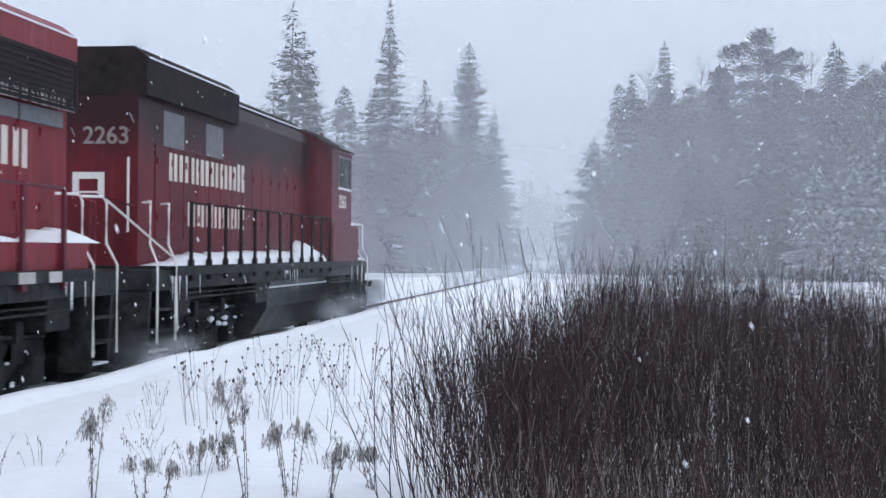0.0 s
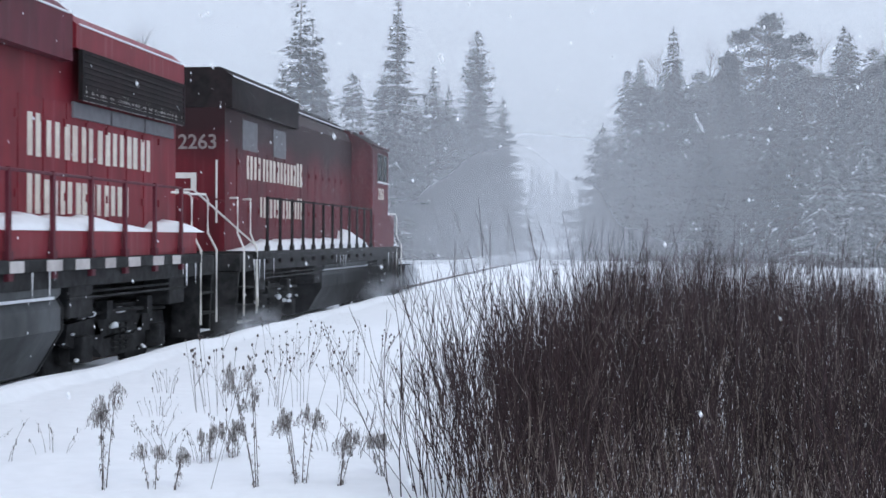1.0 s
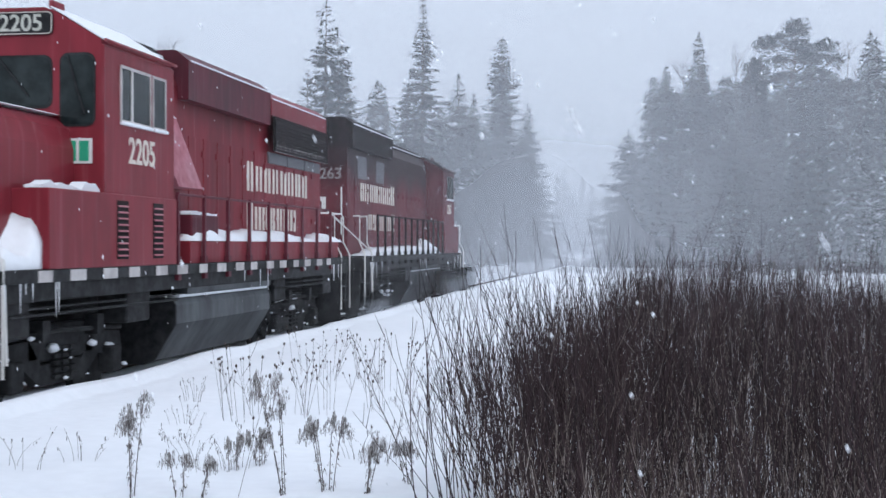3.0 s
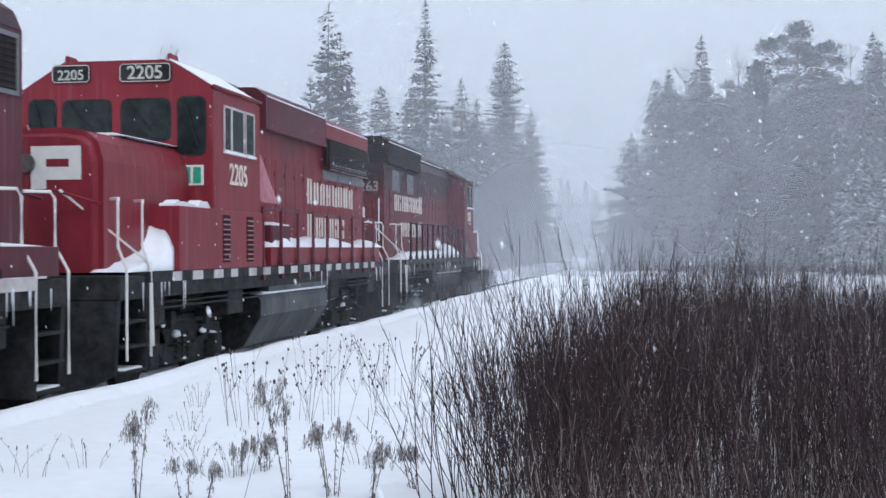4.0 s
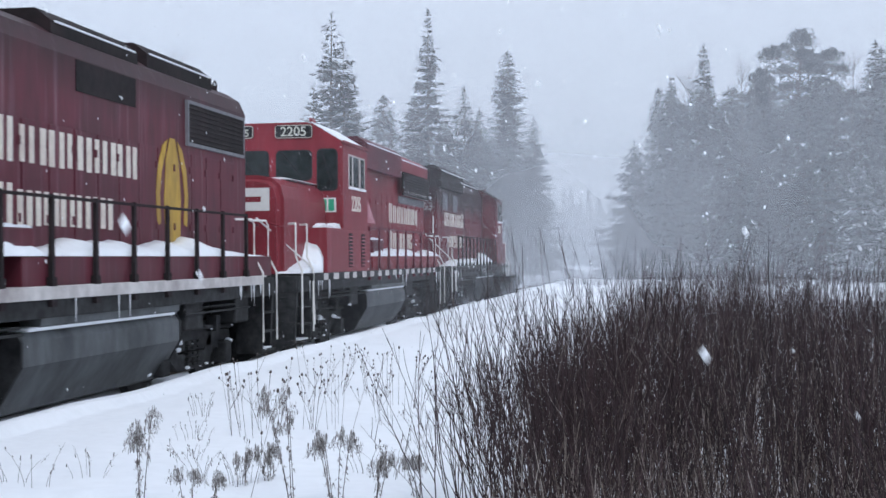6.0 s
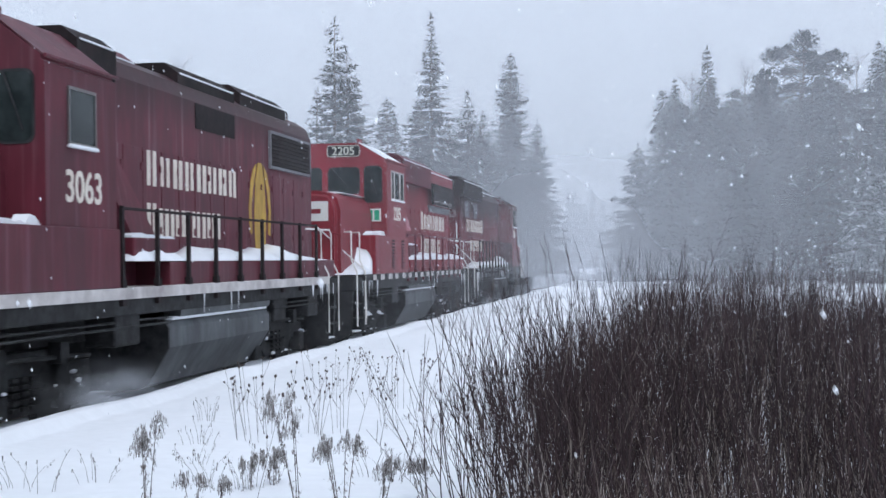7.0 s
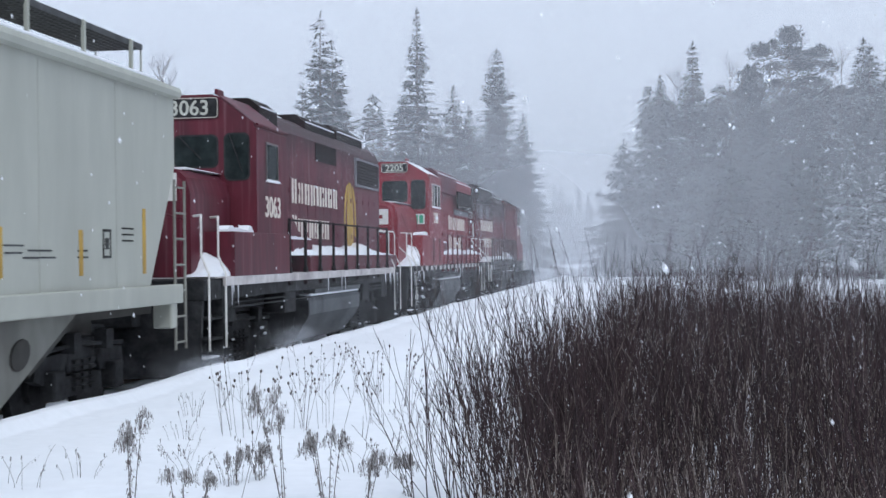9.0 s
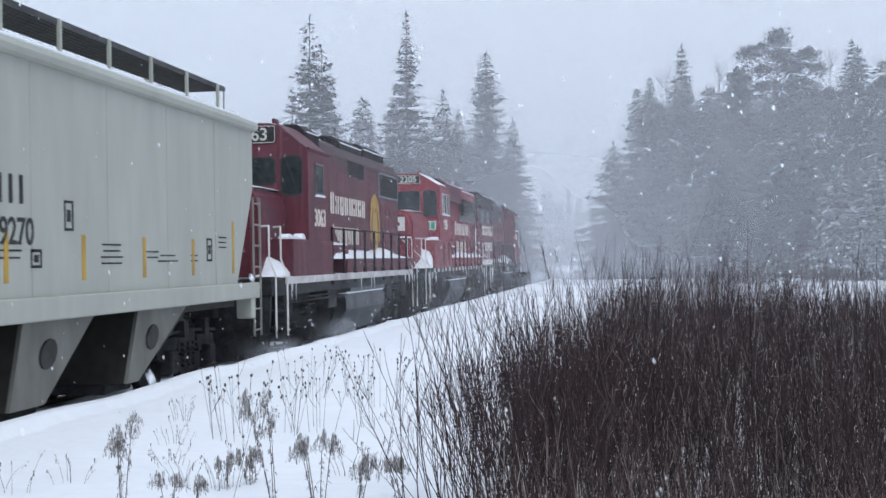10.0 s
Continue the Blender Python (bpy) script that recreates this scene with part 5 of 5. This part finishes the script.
def willow(seed, stems, height, radius, splay, forks=3, twigs=2, thick=0.0055, single=False, reeds=0):
    """Leafless shoots from one stool: each forks into rising branches, and these into fine twigs."""
    rnd = random.Random(seed)
    shrub = thing("willow_shrub", "leafless willow shrub of dark red-brown forking shoots", "shrub", "willow thicket beside the track")
    v, f, tv, tf = [], [], [], []
    for k in range(stems):
        if single and k:
            mesh_part("shoot", v + tv, f + [tuple(i + len(v) for i in q) for q in tf], WILLOW, shrub)
            v, f, tv, tf = [], [], [], []
        a, q = rnd.uniform(0, 6.283), radius * math.sqrt(rnd.random())
        h = height * (rnd.uniform(0.55, 0.98) if rnd.random() > 0.07 else rnd.uniform(1.0, 1.3))
        lean = splay * (0.25 + q / radius) * rnd.uniform(0.2, 1.2)
        b = a + rnd.uniform(-0.9, 0.9)
        heading = (lean * math.cos(b) + rnd.gauss(0, 0.10), lean * math.sin(b) + rnd.gauss(0, 0.10), 1.0)
        stem = grow(rnd, (q * math.cos(a), q * math.sin(a), -0.1), heading, h + 0.1, 6, 0.03, 0.075)
        w = thick * rnd.uniform(0.75, 1.3)
        stalk(v, f, stem, w, 0.0016)
        for j in range(rnd.randint(1, forks)):
            t = rnd.uniform(0.22, 0.8)
            p, d = along(stem, t)
            c = rnd.uniform(0, 6.283)
            ln = h * (1 - t) * rnd.uniform(0.5, 0.95)
            branch = grow(rnd, p, d + Vector((math.cos(c), math.sin(c), 0)) * rnd.uniform(0.3, 0.65), ln, 4, 0.10, 0.10)
            stalk(v, f, branch, w * 0.62, 0.0014)
            for e in range(rnd.randint(0, twigs)):
                p, d = along(branch, rnd.uniform(0.25, 0.9))
                c = rnd.uniform(0, 6.283)
                stalk(tv, tf, grow(rnd, p, d + Vector((math.cos(c), math.sin(c), 0.1)) * 0.6, rnd.uniform(0.08, 0.24), 2, 0.1, 0.1), 0.0024, 0.0011)
        for e in range(rnd.randint(1, twigs + 1)):
            p, d = along(stem, rnd.uniform(0.5, 0.97))
            c = rnd.uniform(0, 6.283)
            stalk(tv, tf, grow(rnd, p, d + Vector((math.cos(c), math.sin(c), 0.1)) * 0.55, rnd.uniform(0.08, 0.26), 2, 0.1, 0.1), 0.0024, 0.0011)
    if single:
        mesh_part("shoot", v + tv, f + [tuple(i + len(v) for i in q) for q in tf], WILLOW, shrub)
        return shrub
    tagged(mesh_part("shoot_mass", v, f, WILLOW, shrub), kind="stuff")
    tagged(mesh_part("twig_mass", tv, tf, WILLOW_TWIG, shrub), kind="stuff")
    rv, rf = [], []
    for k in range(reeds):
        a, q = rnd.uniform(0, 6.283), radius * 1.1 * math.sqrt(rnd.random())
        stalk(rv, rf, grow(rnd, (q * math.cos(a), q * math.sin(a), -0.05), (rnd.gauss(0, 0.16), rnd.gauss(0, 0.16), 1), rnd.uniform(0.3, 0.85) * height * 0.8, 3, -0.02, 0.09), 0.0036, 0.0016)
    if rv:
        tagged(mesh_part("dry_grass_mass", rv, rf, REED, shrub, "bleached dry grass among the shoots"), kind="stuff")
    return shrub


rnd = random.Random(21)
dense = [willow(200 + k, 29, h, 0.62, 0.20, 4, 2, 0.0038, reeds=60) for k, h in enumerate((1.38, 1.46, 1.55, 1.32, 1.42, 1.5))]
sparse = [willow(300 + k, 15, h, 0.30, 0.42, 4, 2, 0.0042, True) for k, h in enumerate((1.45, 1.25, 1.6))]
tall = willow(310, 7, 2.25, 0.22, 0.22, 4, 2, 0.0044, True)
placed = []
y = 5.8
while y < 34:
    x = (7.85 if y > 13 else 7.6 if y > 9 else 7.62 if y > 7 else 8.1) + 0.15 * math.sin(y)
    right = EYE[0] + (0.20 * y + 0.8 if y < 13 else 0.15 * y + 1.2)
    while x < right:
        if y < 8 or rnd.random() > 0.10:
            placed.append((x + rnd.uniform(-0.25, 0.25), y + rnd.uniform(-0.25, 0.25)))
        x += 0.62 + 0.028 * y
    y += 0.58 + 0.028 * y
placed += [(7.35, 8.6), (7.65, 7.5), (7.6, 8.8), (8.0, 6.9), (9.3, 7.4), (9.9, 8.2), (9.6, 6.9), (10.2, 9.2), (9.0, 7.9), (9.5, 8.3), (8.6, 7.6), (8.9, 8.6), (9.8, 7.5), (10.4, 8.4), (9.1, 9.3), (9.9, 9.0)]
for k, (x, y) in enumerate(placed):
    m = pose(x, y, ground_height(x, y) - (0.22 if y < 8 else 0.16 if y < 10 and x < 8 else 0.0) - min(0.48, max(0.0, 0.085 * (x - 8.8))) - (0.10 if y > 13 else 0.0), 0, 0, rnd.uniform(0, 360))
    if k < 6:
        dense[k].matrix_basis = m
    else:
        copy_thing(dense[rnd.randrange(6)], m)
# low brush beyond the thicket, running back to the foot of the wood
for k in range(34):
    x, y = rnd.uniform(11.2, 17.5), rnd.uniform(26, 46)
    copy_thing(dense[rnd.randrange(6)], pose(x, y, ground_height(x, y) - 0.72, 0, 0, rnd.uniform(0, 360)))
brush = [willow(320 + k, 20, 1.25, 1.1, 0.3, 4, 2, 0.010) for k in range(2)]
for k in range(130):
    y = rnd.uniform(46, 72) if k < 50 else rnd.uniform(72, 103)
    x = rnd.uniform(7.6 + 0.01 * y, 13 + 0.15 * y)
    m = pose(x, y, ground_height(x, y) - (0.45 if y < 72 else 0.15), 0, 0, rnd.uniform(0, 360))
    if k < 2:
        brush[k].matrix_basis = m
    else:
        copy_thing(brush[k % 2], m)
edge = [(7.2, 8.4), (7.05, 9.1), (7.25, 9.3), (7.05, 10.2), (7.2, 11.2), (7.1, 12.4), (7.35, 13.6), (7.35, 15.0), (7.6, 17.5), (7.6, 20.0), (7.0, 8.0), (8.6, 9.6), (9.8, 11.2), (10.6, 13.0), (11.5, 14.0), (6.75, 8.35), (6.95, 8.9), (7.3, 8.75), (6.9, 9.7), (9.3, 12.2), (10.3, 15.5), (7.15, 8.15), (7.4, 8.3), (7.5, 8.9), (7.25, 9.9), (7.45, 10.6), (7.3, 7.9), (7.55, 8.5), (7.7, 9.4), (7.6, 10.0), (7.5, 11.5), (7.65, 8.1), (7.85, 9.0), (7.4, 9.2), (7.6, 12.6)]
for k, (x, y) in enumerate(edge):
    m = pose(x, y, ground_height(x, y), 0, 0, 67 * k)
    if k < 3:
        sparse[k].matrix_basis = m
    else:
        copy_thing(sparse[k % 3], m)
for k, (x, y) in enumerate(((8.64, 13.0), (7.72, 13.2), (8.15, 12.6), (9.05, 12.8), (9.2, 13.4), (9.7, 13.0), (7.3, 12.0), (7.1, 10.8), (10.6, 15.0))):
    m = pose(x, y, ground_height(x, y) - 0.1, 0, 0, 71 * k)
    if k:
        copy_thing(tall, m)
    else:
        tall.matrix_basis = m


# ---- dry weeds standing in the snow ----
def goldenrod(height, stalks, seed, plume=0.11):
    """Dry stalks with feathery heads of arching sprays and small curled leaves down the stem."""
    rnd = random.Random(seed)
    plant = thing("dry_goldenrod", "dry grey-brown goldenrod with feathery drooping heads", "weed", "dry weeds")
    for k in range(stalks):
        v, f, pv, pf = [], [], [], []
        a = rnd.uniform(0, 6.28)
        h = height * rnd.uniform(0.72, 1.0)
        lean = rnd.uniform(0.03, 0.34)
        pts = [(0.03 * math.cos(a) + lean * h * (i / 6) ** 1.3 * math.cos(a), 0.03 * math.sin(a) + lean * h * (i / 6) ** 1.3 * math.sin(a), -0.08 + (h + 0.08) * i / 6) for i in range(7)]
        stalk(v, f, pts, 0.0042, 0.0018)
        top = Vector(pts[-1])
        nod = a + rnd.uniform(-0.8, 0.8)
        for j in range(11):
            t = j / 10
            base = top + (Vector(pts[-3]) - top) * t * 0.6
            c = nod + rnd.gauss(0, 1.2)
            ln = plume * (0.22 + 0.80 * t ** 0.8) * rnd.uniform(0.6, 1.1)
            out = Vector((math.cos(c), math.sin(c), 0))
            arc = [base, base + out * ln * 0.45 + Vector((0, 0, ln * 0.38)), base + out * ln * 0.8 + Vector((0, 0, ln * 0.30)), base + out * ln * 1.05 + Vector((0, 0, ln * 0.06))]
            stalk(v, f, [tuple(p) for p in arc], 0.0014, 0.0008)
            for q in range(17):
                p, d = along(arc, rnd.uniform(0.12, 1.0))
                clump(pv, pf, p + Vector((0, 0, 0.002)), Vector((rnd.uniform(-1, 1), rnd.uniform(-1, 1), rnd.uniform(-0.5, 1.0))) * 0.012, 0.0026, rnd)
        for j in range(16):
            p, d = along(pts, rnd.uniform(0.1, 0.8))
            c = rnd.uniform(0, 6.28)
            clump(pv, pf, p, Vector((math.cos(c), math.sin(c), rnd.uniform(-1.4, 0.1))) * rnd.uniform(0.015, 0.04), 0.006, rnd)
        stem = mesh_part("stem", v, f, DRYWEED, plant)
        tagged(mesh_part("plume", [tuple(q) for q in pv], pf, SEED, stem), kind="stuff")
    return plant


def seed_heads(height, count, spread, seed):
    """A clump of thin branching stems, each with small dark seed heads."""
    rnd = random.Random(seed)
    plant = thing("dry_seed_head_weed", "clump of thin dry stems with dark seed heads", "weed", "dry weeds")
    for k in range(count):
        v, f = [], []
        a = rnd.uniform(0, 6.28)
        h = height * rnd.uniform(0.6, 1.05)
        lean = rnd.uniform(0.05, 0.4)
        pts = [(spread * 0.3 * math.cos(a) + lean * h * (i / 4) * math.cos(a), spread * 0.3 * math.sin(a) + lean * h * (i / 4) * math.sin(a), -0.06 + (h + 0.06) * i / 4) for i in range(5)]
        stalk(v, f, pts, 0.0022, 0.0012)
        heads = [Vector(pts[-1])]
        for j in range(rnd.randint(0, 2)):
            p = Vector(pts[rnd.choice((2, 3))])
            e = p + Vector((rnd.uniform(-0.12, 0.12), rnd.uniform(-0.12, 0.12), rnd.uniform(0.10, 0.22)))
            stalk(v, f, [tuple(p), tuple((p + e) / 2), tuple(e)], 0.0022, 0.0014)
            heads.append(e)
        stem = mesh_part("stem", v, f, DRYWEED, plant)
        for p in heads:
            bm = bmesh.new()
            bmesh.ops.create_icosphere(bm, subdivisions=1, radius=rnd.uniform(0.007, 0.012), matrix=Matrix.Translation(p))
            for w in bm.verts:
                w.co.z += 0.6 * (w.co.z - p.z)
            part("seed_head", bm, DRYWEED, stem)
    return plant


def grass_tuft(height, count, seed):
    rnd = random.Random(seed)
    plant = thing("dry_grass_tuft", "sparse pale dry grass poking through snow", "grass", "dry weeds")
    v, f = [], []
    for k in range(count):
        a = rnd.uniform(0, 6.28)
        h = height * rnd.uniform(0.5, 1.0)
        q = rnd.uniform(0, 0.15)
        bend = rnd.uniform(0.1, 0.7)
        pts = [(q * math.cos(a) + bend * h * (i / 4) ** 2 * math.cos(a), q * math.sin(a) + bend * h * (i / 4) ** 2 * math.sin(a), -0.05 + h * (i / 4) * (1.1 - 0.25 * bend * i / 4)) for i in range(5)]
        stalk(v, f, pts, 0.0022, 0.0010)
        for j in range(3):
            p = Vector(pts[4]).lerp(Vector(pts[3]), rnd.random())
            clump(v, f, p, Vector((rnd.uniform(-1, 1), rnd.uniform(-1, 1), 0.3)) * 0.02, 0.004, rnd)
    tagged(mesh_part("blade_mass", [tuple(q) for q in v], f, DRYWEED, plant), kind="stuff")
    return plant


def plant_at(plant, x, y, turn=0.0):
    plant.matrix_basis = pose(x, y, ground_height(x, y), 0, 0, turn)
    return plant


plant_at(goldenrod(0.64, 4, 1), 4.66, 8.22, 40)
plant_at(goldenrod(0.76, 4, 2), 5.61, 8.46, 190)
plant_at(goldenrod(0.50, 5, 3, 0.12), 5.84, 8.60, 300)
plant_at(goldenrod(0.30, 2, 4, 0.10), 4.97, 8.25)
plant_at(goldenrod(0.24, 2, 5, 0.08), 5.06, 8.30, 120)
plant_at(goldenrod(0.36, 3, 7, 0.10), 6.07, 8.62, 200)
plant_at(goldenrod(0.22, 4, 8, 0.07), 5.11, 9.58, 20)
plant_at(goldenrod(0.24, 3, 9, 0.06), 4.98, 9.30, 75)
plant_at(goldenrod(0.30, 3, 10, 0.08), 6.30, 9.10, 75)
for k, (x, y, h, n, s) in enumerate(((4.33, 11.9, 0.66, 15, 0.8), (4.55, 12.1, 0.52, 9, 0.8), (4.0, 15.4, 0.55, 8, 0.9), (3.83, 16.4, 0.5, 7, 0.8), (5.09, 14.4, 0.6, 12, 0.7), (4.7, 15.6, 0.5, 8, 0.6), (5.27, 8.3, 0.72, 1, 0.2), (5.4, 13.0, 0.5, 9, 0.7), (4.85, 12.6, 0.55, 8, 0.7))):
    plant_at(seed_heads(h, n, s, 30 + k), x, y, 50 * k)
for k, (x, y, h, n) in enumerate(((3.39, 9.1, 0.34, 6), (3.81, 9.4, 0.30, 7), (3.6, 8.9, 0.36, 4), (3.44, 12.96, 0.30, 9), (3.9, 11.4, 0.28, 9), (5.7, 10.17, 0.35, 9), (4.6, 9.6, 0.30, 8), (4.9, 10.2, 0.26, 10), (4.2, 10.3, 0.26, 8), (5.9, 9.9, 0.42, 10), (6.1, 11.0, 0.45, 8), (5.0, 9.3, 0.3, 8), (5.75, 12.4, 0.4, 8))):
    plant_at(grass_tuft(h, n, 50 + k), x, y, 31 * k)


# ---- falling snow ----
falling = []
for k, (count, size, speed) in enumerate(((5200, 0.0075, (0.5, -0.25, -1.15)), (5200, 0.006, (0.35, 0.1, -0.9)), (3600, 0.009, (0.7, -0.4, -1.35)))):
    rnd = random.Random(400 + k)
    v, f = [], []
    for q in range(count):
        x, y, z = rnd.uniform(-14, 17), 2.2 + 36 * rnd.random(), rnd.uniform(-1, 20)
        if q % 40 == 0:
            x, y = rnd.uniform(4.5, 9.2), rnd.uniform(1.3, 3.0)
        r = size * rnd.uniform(0.6, 1.5) * (0.3 if y < 3.0 else 1.0)
        n = len(v)
        v.extend(((x + r, y, z), (x, y + r, z), (x - r, y, z), (x, y - r, z), (x, y, z + r * 1.3), (x, y, z - r * 1.3)))
        f.extend(((n, n + 1, n + 4), (n + 1, n + 2, n + 4), (n + 2, n + 3, n + 4), (n + 3, n, n + 4), (n + 1, n, n + 5), (n + 2, n + 1, n + 5), (n + 3, n + 2, n + 5), (n, n + 3, n + 5)))
    sheet = mesh_part("falling_snow", v, f, SNOW, None)
    tagged(sheet, "loose white snowflakes falling through the air", "snowflakes", kind="stuff")
    falling.append((sheet, (0, 0, 0), speed))

# powder whirled up beside the running wheels: thin torn sheets that fade out from their middle
def powder_material(amount):
    m = bpy.data.materials.new("whirled_powder")
    m.use_nodes = True
    n, l = m.node_tree.nodes, m.node_tree.links
    n.clear()
    o, clear, half, mix = n.new("ShaderNodeOutputMaterial"), n.new("ShaderNodeBsdfTransparent"), n.new("ShaderNodeMixShader"), n.new("ShaderNodeMixShader")
    d, tr = n.new("ShaderNodeBsdfDiffuse"), n.new("ShaderNodeBsdfTranslucent")
    half.inputs[0].default_value = 0.5
    for k, b in enumerate((d, tr)):
        b.inputs["Color"].default_value = (0.88, 0.91, 0.96, 1)
        l.new(b.outputs[0], half.inputs[k + 1])
    co, size, grad = n.new("ShaderNodeTexCoord"), n.new("ShaderNodeVectorMath"), n.new("ShaderNodeMapRange")
    cloud, patch, mul = n.new("ShaderNodeTexNoise"), n.new("ShaderNodeMapRange"), n.new("ShaderNodeMath")
    size.operation, mul.operation, grad.interpolation_type = "LENGTH", "MULTIPLY", "SMOOTHSTEP"
    flat = n.new("ShaderNodeVectorMath")
    flat.operation = "MULTIPLY"
    flat.inputs[1].default_value = (0, 1, 1)
    l.new(co.outputs["Object"], flat.inputs[0])
    l.new(flat.outputs[0], size.inputs[0])
    l.new(size.outputs["Value"], grad.inputs[0])
    grad.inputs[1].default_value, grad.inputs[2].default_value, grad.inputs[3].default_value, grad.inputs[4].default_value = 0.1, 1.0, amount, 0.0
    cloud.inputs["Scale"].default_value, cloud.inputs["Detail"].default_value = 2.2, 5
    patch.inputs[1].default_value, patch.inputs[2].default_value = 0.35, 0.68
    l.new(co.outputs["Object"], cloud.inputs["Vector"])
    l.new(cloud.outputs[0], patch.inputs[0])
    l.new(grad.outputs[0], mul.inputs[0])
    l.new(patch.outputs[0], mul.inputs[1])
    l.new(mul.outputs[0], mix.inputs[0])
    l.new(clear.outputs[0], mix.inputs[1])
    l.new(half.outputs[0], mix.inputs[2])
    l.new(mix.outputs[0], o.inputs[0])
    return m


POWDER = powder_material(0.30)
puffs = []
for k, (place, long, high) in enumerate((((1.9, 42.5, 0.62), 4.6, 0.62), ((1.85, 30.6, 0.50), 1.8, 0.45), ((1.85, -0.8, 0.55), 1.7, 0.45), ((1.85, -5.6, 0.40), 1.6, 0.45))):
    puff = thing("blown_powder_snow", "white powder snow whirled up beside the wheels", "blown snow", "powder snow along the train", "stuff")
    for q in range(6):
        bm = bmesh.new()
        grid = [[bm.verts.new((-0.28 + 0.1 * q + 0.05 * math.sin(3 * i + q) + 0.04 * math.sin(2.3 * j + q), -1 + i / 5, -1 + j / 3)) for j in range(7)] for i in range(11)]
        for i in range(10):
            for j in range(6):
                bm.faces.new((grid[i][j], grid[i + 1][j], grid[i + 1][j + 1], grid[i][j + 1]))
        sheet = part("powder_sheet", bm, POWDER, puff, smooth=True)
        sheet.scale = (1, long, high)
    puffs.append((puff, place))

# snow-filled air: thin hanging curtains of fine flakes, denser with distance
for k, (y, amount) in enumerate(((18, 0.015), (27, 0.025), (42, 0.04), (60, 0.07), (80, 0.13), (94, 0.20), (111, 0.12), (190, 0.36))):
    bm = bmesh.new()
    n = 12
    lo = [bm.verts.new((-180 + 360 * i / n, y + 6 * math.sin(i * 1.3 + k), -1)) for i in range(n + 1)]
    hi = [bm.verts.new((v.co.x, v.co.y + 2, 70)) for v in lo]
    for i in range(n):
        bm.faces.new((lo[i], lo[i + 1], hi[i + 1], hi[i]))
    tagged(link_mesh("snow_curtain", bm, veil_material("airborne_snow", amount, (26.0, 0.12) if y > 150 else (15.0, 0.72)), True), "fine snow hanging in the air across the clearing", "falling snow", "snow in the air", "stuff")


# ---- what moves ----
TRAIN = ((0.0, -12.76), (0.5, -10.80), (1.0, -8.86), (1.5, -6.93), (2.0, -5.02), (2.5, -3.10), (4.0, 2.75), (4.5, 4.75), (5.0, 6.78), (5.5, 8.83), (7.0, 15.00), (7.5, 17.08), (8.0, 19.16), (8.5, 21.27), (9.0, 23.39), (9.5, 25.52), (10.0, 27.66))


def motions():
    # (car, place of its origin along the train, heading)
    for car, offset, turn in ((lead, 48.3, 180), (middle, 12.28, 0), (rear, -4.95, 0), (hopper, -5.35, 0)):
        walk(car, [(t, pose(0, s + offset, 0, 0, 0, turn)) for t, s in TRAIN])
    for puff, (x, y, z) in puffs:
        walk(puff, [(t, pose(x, s + y, z)) for t, s in TRAIN])
    for sheet, place, speed in falling:
        walk(sheet, [(t, Matrix.Translation(Vector(place) + Vector(speed) * t)) for t in (0.0, 10.0)])


motions()
